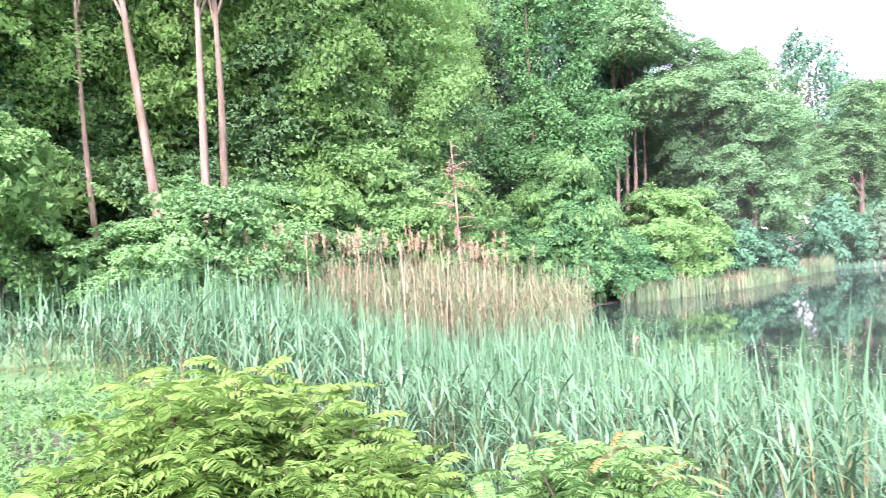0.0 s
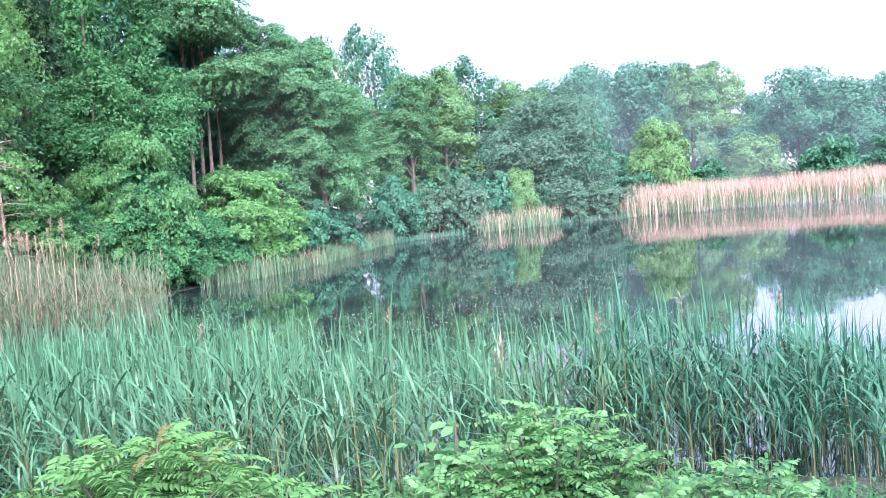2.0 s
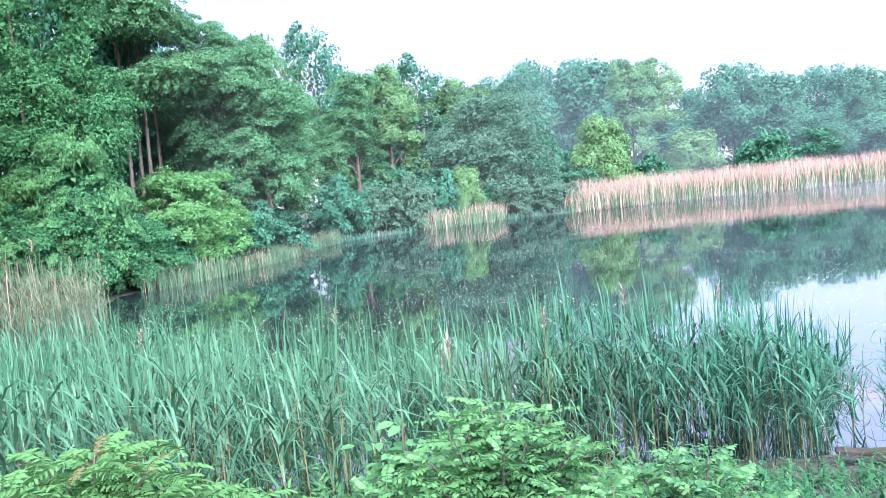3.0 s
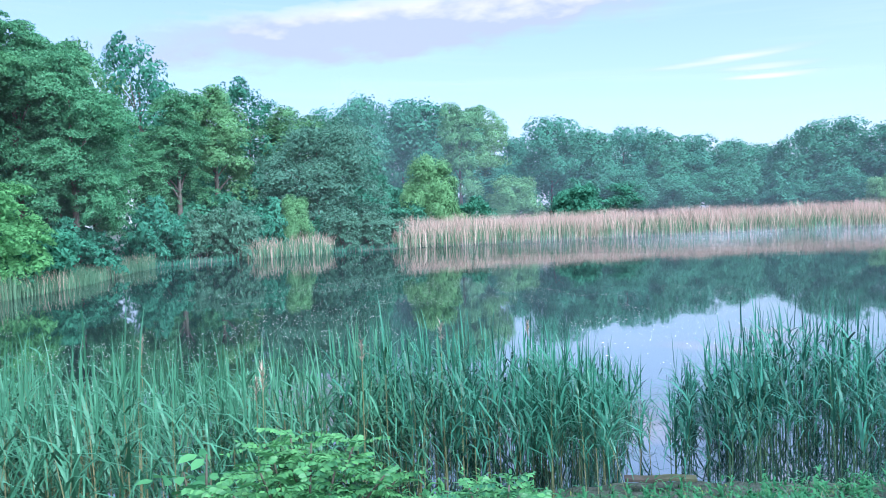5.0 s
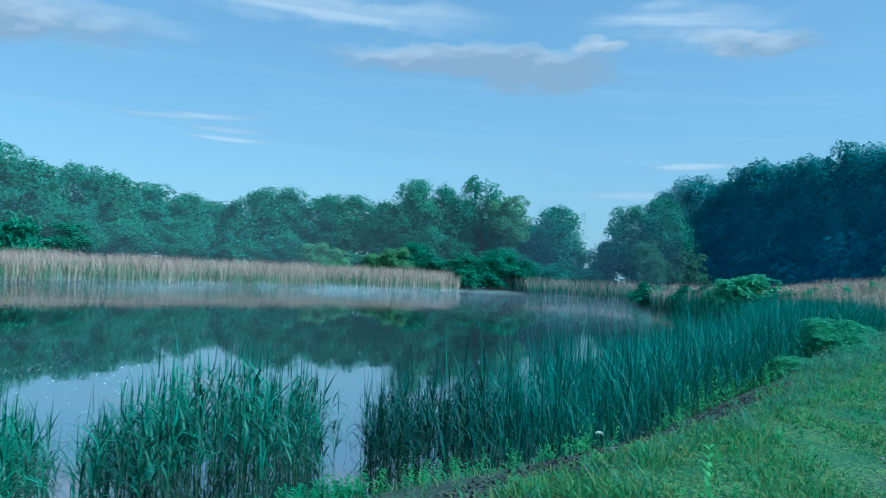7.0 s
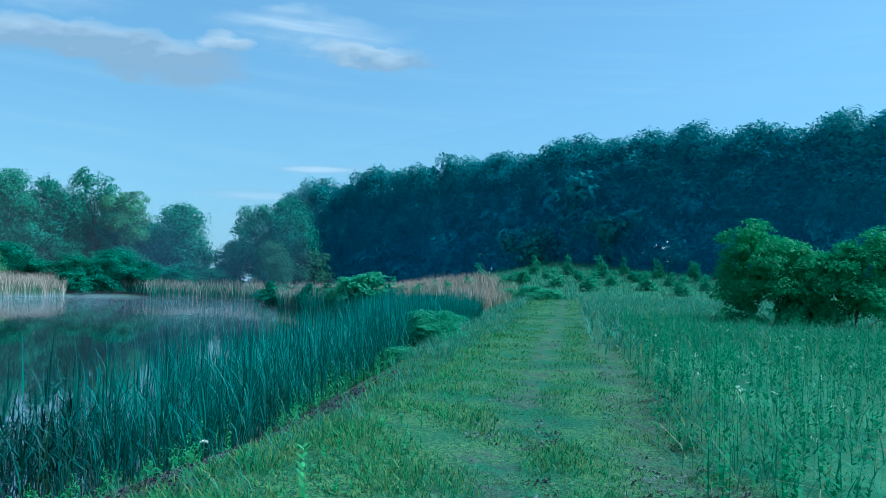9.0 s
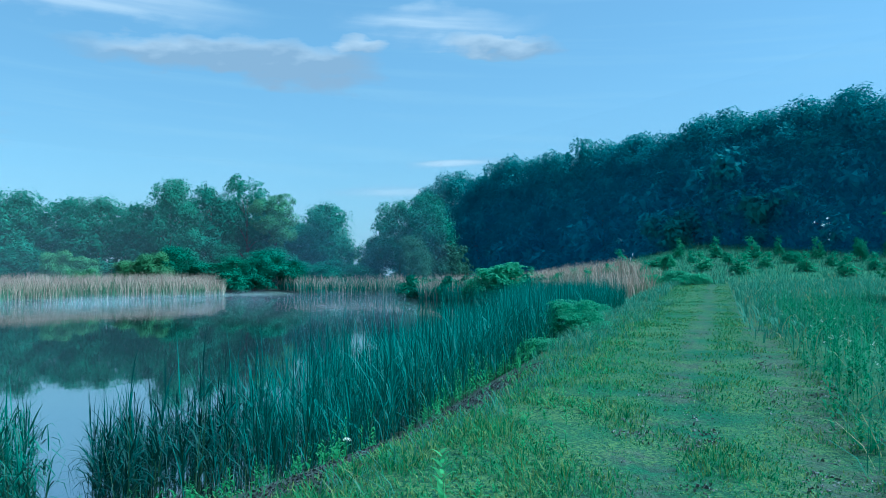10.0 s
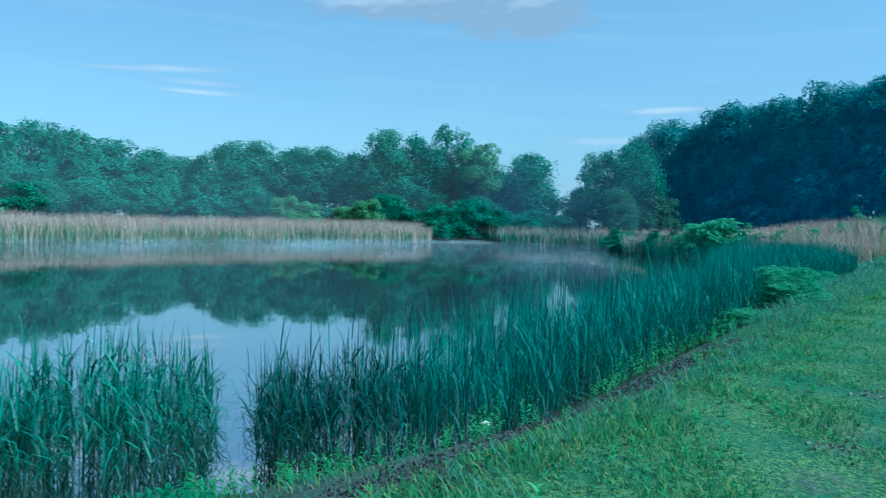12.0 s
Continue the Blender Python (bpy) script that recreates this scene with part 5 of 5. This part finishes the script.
def white_umbel(x, y, tall, wide):
    """A flat-topped white flower head on a thin stalk."""
    rng = np.random.default_rng(79)
    ob = new("flower")
    ob.location = (x, y, float(ground_z(x, y)))
    part("stem", mesh_np("stem", *blades(np.zeros((1, 3)), rng, np.array([tall]), np.array([0.007]), np.array([0.02]), np.zeros(1), None, 4), MAT_STEM), ob)
    a, r = rng.uniform(0, 6.283, 60), wide * 0.5 * rng.uniform(0, 1, 60) ** 0.5
    at = np.stack([r * np.cos(a) + 0.02 * tall, r * np.sin(a), tall + 0.01 - 1.2 * r * r / wide], 1)
    part("petals", mesh_np("petals", *rhombs(at, unit(rng.normal(size=at.shape) * 0.4 + np.array([0, 0, 1.0])), rng, np.full(60, 0.010), np.full(60, 0.009)), MAT_PETAL), ob, "cluster of tiny white petals")
    tagged(ob, "white flat-topped wild flower beside the bare strip", "flower")


white_umbel(7.2, -1.5, 0.2, 0.08)


# ---------------------------------------------------------------- single reed plumes, dead wood, bare trunks
def reed_plume(x, y, top):
    rng = np.random.default_rng(int(x * 100) + 9)
    ob = new("reed_plume")
    ob.location = (x, y, -0.1)
    part("stalk", mesh_np("stalk", *tube([(0, 0, 0), (0.01, 0.0, top * 0.5), (0.03, 0.01, top)], (0.006, 0.005, 0.003), 5), MAT_REED_STEM), ob)
    part("plume", mesh_np("plume", *plume_tufts(np.array([[0.03, 0.01, top - 0.16]]), rng, 0.2), MAT_PLUME), ob, "pinkish-brown feathery seed head")
    tagged(ob, "old reed stalk with a feathery brown plume", "reed", "old reed plumes")


for a, d, z in ((48.8, 7.1, 1.60), (42.7, 5.9, 1.66), (35.1, 5.6, 1.55), (34.6, 5.7, 1.45), (26.5, 7.4, 1.62), (55.5, 7.8, 1.5), (12.5, 7.2, 1.7)):
    reed_plume(*at_view(a, d), z)


def snag(x, y, tall):
    """A dead young tree with bare level branches."""
    rng = np.random.default_rng(5)
    ob = new("dead_tree")
    ob.location = (x, y, float(ground_z(x, y)))
    t = np.linspace(0, 1, 6)
    part("trunk", mesh_np("trunk", *tube(np.stack([0.1 * np.sin(t * 3), t * 0.15, t * tall - 0.1], 1), 0.07 * (1 - 0.8 * t), 7), MAT_DEADWOOD, True), ob)
    twigs = []
    for i in range(34):
        k = rng.uniform(0.25, 0.98)
        a, L = rng.uniform(0, 6.28), rng.uniform(0.5, 1.5) * (1.25 - k)
        p = np.array([0, 0, k * tall])
        e = p + np.array([math.cos(a) * L, math.sin(a) * L, rng.uniform(-0.15, 0.35) * L])
        twigs.append(tube([p, (p + e) / 2 + np.array([0, 0, 0.06]), e], (0.02, 0.014, 0.005), 4))
        for _ in range(2):
            q = p + (e - p) * rng.uniform(0.4, 0.9)
            twigs.append(tube([q, q + rng.normal(size=3) * 0.12 * L, q + rng.normal(size=3) * 0.3 * L], (0.01, 0.008, 0.003), 4))
    part("branches", mesh_np("branches", *gather(twigs), MAT_DEADWOOD), ob, "bare grey-brown level branches")
    tagged(ob, "dead young tree with bare level branches", "tree")


snag(*at_view(0.6, 23.5), 5.6)


def tall_trunk(a, d, tall, lean, r, low=0.88, wide=1.6, leaf=None):
    """A tall pale-barked tree, bare below, with its crown high up."""
    x, y = at_view(a, d)
    rng = np.random.default_rng(int(tall * 10 + r * 1000))
    ob = new("tree")
    ob.location = (x, y, float(ground_z(x, y)) - 0.1)
    boughs = [(lean + rng.normal() * wide, rng.normal() * wide, tall * rng.uniform(low, 1.05), 1.2, 1.2, 0.8) for _ in range(6 if low > 0.8 else 22)]
    woody(limbs_mesh("trunk", rng, tall, r, boughs[:6], MAT_BARK_PALE, (lean, 0.0), 0.7), ob, "bare pale grey-brown trunk")
    part("crown", crown_mesh("crown", rng, boughs, 900 * len(boughs), 0.16, leaf or MAT_LEAF_NEAR, 0.3, 8 * len(boughs)), ob)
    tagged(ob, "tall tree with a bare pale trunk and high crown", "tree", "bare-trunked trees")


for row in ((-20.0, 20.5, 13.5, -1.5, 0.17), (-17.7, 20.0, 13.0, 0.05, 0.15), (-16.9, 20.6, 13.5, -0.1, 0.14), (-24.6, 21.5, 13.0, -0.2, 0.10), (-10.5, 24.0, 13.0, 0.2, 0.16), (-9.6, 25.0, 12.0, -0.3, 0.12)):
    tall_trunk(*row)
for a, d in ((12.9, 41.0), (13.6, 42.0), (14.2, 41.2), (14.9, 42.5)):
    tall_trunk(a, d, 17.0, 0.2, 0.13, 0.52, 1.5, MAT_LEAF_SHORE)


def board(x, y, z, long, wide, thick, turn):
    """A weathered board, its edges worn round."""
    bm = bmesh.new()
    bmesh.ops.create_cube(bm, size=1.0)
    bmesh.ops.scale(bm, vec=(long, wide, thick), verts=bm.verts)
    bmesh.ops.subdivide_edges(bm, edges=[e for e in bm.edges if abs(e.verts[0].co.x - e.verts[1].co.x) > long * 0.5], cuts=7)
    for v in bm.verts:
        v.co.z += 0.02 * math.sin(v.co.x * 3.0) + 0.004 * math.sin(v.co.x * 17)
        v.co.y += 0.008 * math.sin(v.co.x * 9.0)
    bmesh.ops.bevel(bm, geom=list(bm.edges), offset=0.004, segments=1, affect="EDGES")
    me = bpy.data.meshes.new("board")
    bm.to_mesh(me), bm.free()
    me.materials.append(MAT_BOARD_DARK)
    ob = new("board", me)
    ob.matrix_basis = pose(x, y, z, 2, 1.5, turn)
    tagged(ob, "old dark weathered board lying at the water's edge", "board")


board(*at_view(65.3, 6.75), 0.15, 0.62, 0.10, 0.03, -58)


# ---------------------------------------------------------------- on the water
rng = np.random.default_rng(91)
x, y = np.append(rng.uniform(4, 40, 9000), rng.uniform(5, 24, 9000)), np.append(rng.uniform(5, 46, 9000), rng.uniform(8, 24, 9000))
k = (pond_distance(x, y) < -0.6) & (fuzz(x, y, 0.16) + 0.5 * fuzz(x, y, 0.7) > 0.02)
p = np.stack([x[k], y[k], np.full(k.sum(), 0.004)], 1)
up = np.tile(np.array([[0.0, 0.0, 1.0]]), (len(p), 1))
s = rng.uniform(0.012, 0.04, len(p))
a = rng.uniform(0, 6.28, len(p))
c = np.stack([np.cos(a), np.sin(a), a * 0], 1) * s[:, None] * 0.5
w = np.stack([-np.sin(a), np.cos(a), a * 0], 1) * s[:, None] * 0.35
v = np.stack([p - c, p + w, p + c, p - w], 1).reshape(-1, 3)
stuff("floating_fluff", (v, np.arange(len(v)).reshape(-1, 4)), MAT_PETAL, "white seed fluff and pollen flecks floating on the water", "flecks")


# Haze painted as a pale tint on upright see-through sheets, lightening what lies behind.
def mist_sheet_material(name, top, strength, drifting=True, ends=None, tone=(0.60, 0.67, 0.77, 1)):
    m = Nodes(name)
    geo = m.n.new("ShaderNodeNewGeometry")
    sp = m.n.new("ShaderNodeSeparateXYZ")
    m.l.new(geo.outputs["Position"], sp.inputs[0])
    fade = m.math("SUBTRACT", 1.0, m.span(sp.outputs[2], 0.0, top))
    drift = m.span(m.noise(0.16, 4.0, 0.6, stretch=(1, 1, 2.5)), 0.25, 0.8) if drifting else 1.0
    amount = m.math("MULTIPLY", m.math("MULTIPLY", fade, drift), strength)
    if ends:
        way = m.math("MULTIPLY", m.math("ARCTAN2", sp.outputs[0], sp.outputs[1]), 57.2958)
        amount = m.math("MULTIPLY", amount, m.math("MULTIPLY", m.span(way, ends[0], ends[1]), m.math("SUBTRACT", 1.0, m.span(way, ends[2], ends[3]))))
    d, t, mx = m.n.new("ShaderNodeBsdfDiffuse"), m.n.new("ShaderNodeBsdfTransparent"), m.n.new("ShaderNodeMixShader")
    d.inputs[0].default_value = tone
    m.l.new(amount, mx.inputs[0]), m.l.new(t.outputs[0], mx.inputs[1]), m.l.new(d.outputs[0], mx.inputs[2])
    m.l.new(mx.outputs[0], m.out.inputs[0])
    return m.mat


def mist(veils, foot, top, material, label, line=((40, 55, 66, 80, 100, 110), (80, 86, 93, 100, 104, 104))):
    """Upright translucent sheets that stand in for mist and haze: (radius, first bearing, last bearing), over water
    only where foot is 0.
    """
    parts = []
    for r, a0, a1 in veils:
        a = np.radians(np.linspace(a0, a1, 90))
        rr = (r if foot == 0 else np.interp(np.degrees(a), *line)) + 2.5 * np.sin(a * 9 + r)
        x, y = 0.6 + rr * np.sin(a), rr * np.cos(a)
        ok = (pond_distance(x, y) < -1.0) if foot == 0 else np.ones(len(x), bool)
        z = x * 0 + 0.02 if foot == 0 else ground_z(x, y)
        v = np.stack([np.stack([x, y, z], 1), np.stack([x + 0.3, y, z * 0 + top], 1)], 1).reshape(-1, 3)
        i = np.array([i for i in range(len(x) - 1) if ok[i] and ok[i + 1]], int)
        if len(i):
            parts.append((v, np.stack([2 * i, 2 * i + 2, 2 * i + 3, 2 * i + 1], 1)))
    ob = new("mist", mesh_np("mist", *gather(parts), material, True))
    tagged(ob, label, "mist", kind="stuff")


mist([(46, 88, 105), (52, 86, 105), (58, 50, 103), (63, 48, 104), (69, 52, 104), (75, 60, 104), (81, 70, 106), (87, 76, 108)], 0, 1.0, mist_sheet_material("mist_sheet", 1.0, 0.085), "translucent sheets painting thin morning mist low over the far water")
# Added pale sheets; they lighten the woods and shore trees as haze would.
mist([(0, 41, 107)], 1, 18.0, mist_sheet_material("woods_haze_sheet", 30.0, 0.055, False, None, (0.5, 0.64, 0.8, 1)), "pale sheet that paints faint haze before the far woods")
mist([(0, 14, 54)], 1, 20.0, mist_sheet_material("shore_haze_sheet", 20.0, 0.008, False, (14, 22, 44, 53)), "pale sheet that paints faint haze before the shore trees", ((13, 22, 27, 33, 40, 54), (31, 39, 46, 51, 56, 62)))
mist([(0, 90, 109)], 1, 26.0, mist_sheet_material("gap_haze_sheet", 30.0, 0.09, False, (91, 97, 105, 109), (0.34, 0.56, 0.84, 1)), "added bluish sheet that lightens the trees of the far corner", ((90, 100, 109), (98, 97, 97)))
mist([(0, 105, 158)], 1, 24.0, mist_sheet_material("forest_haze_sheet", 30.0, 0.17, False, (105, 110, 152, 158), (0.17, 0.46, 0.9, 1)), "added bluish sheet that lightens the dark forest", ((105, 115, 125, 135, 145, 158), (136, 110, 90, 78, 74, 74)))
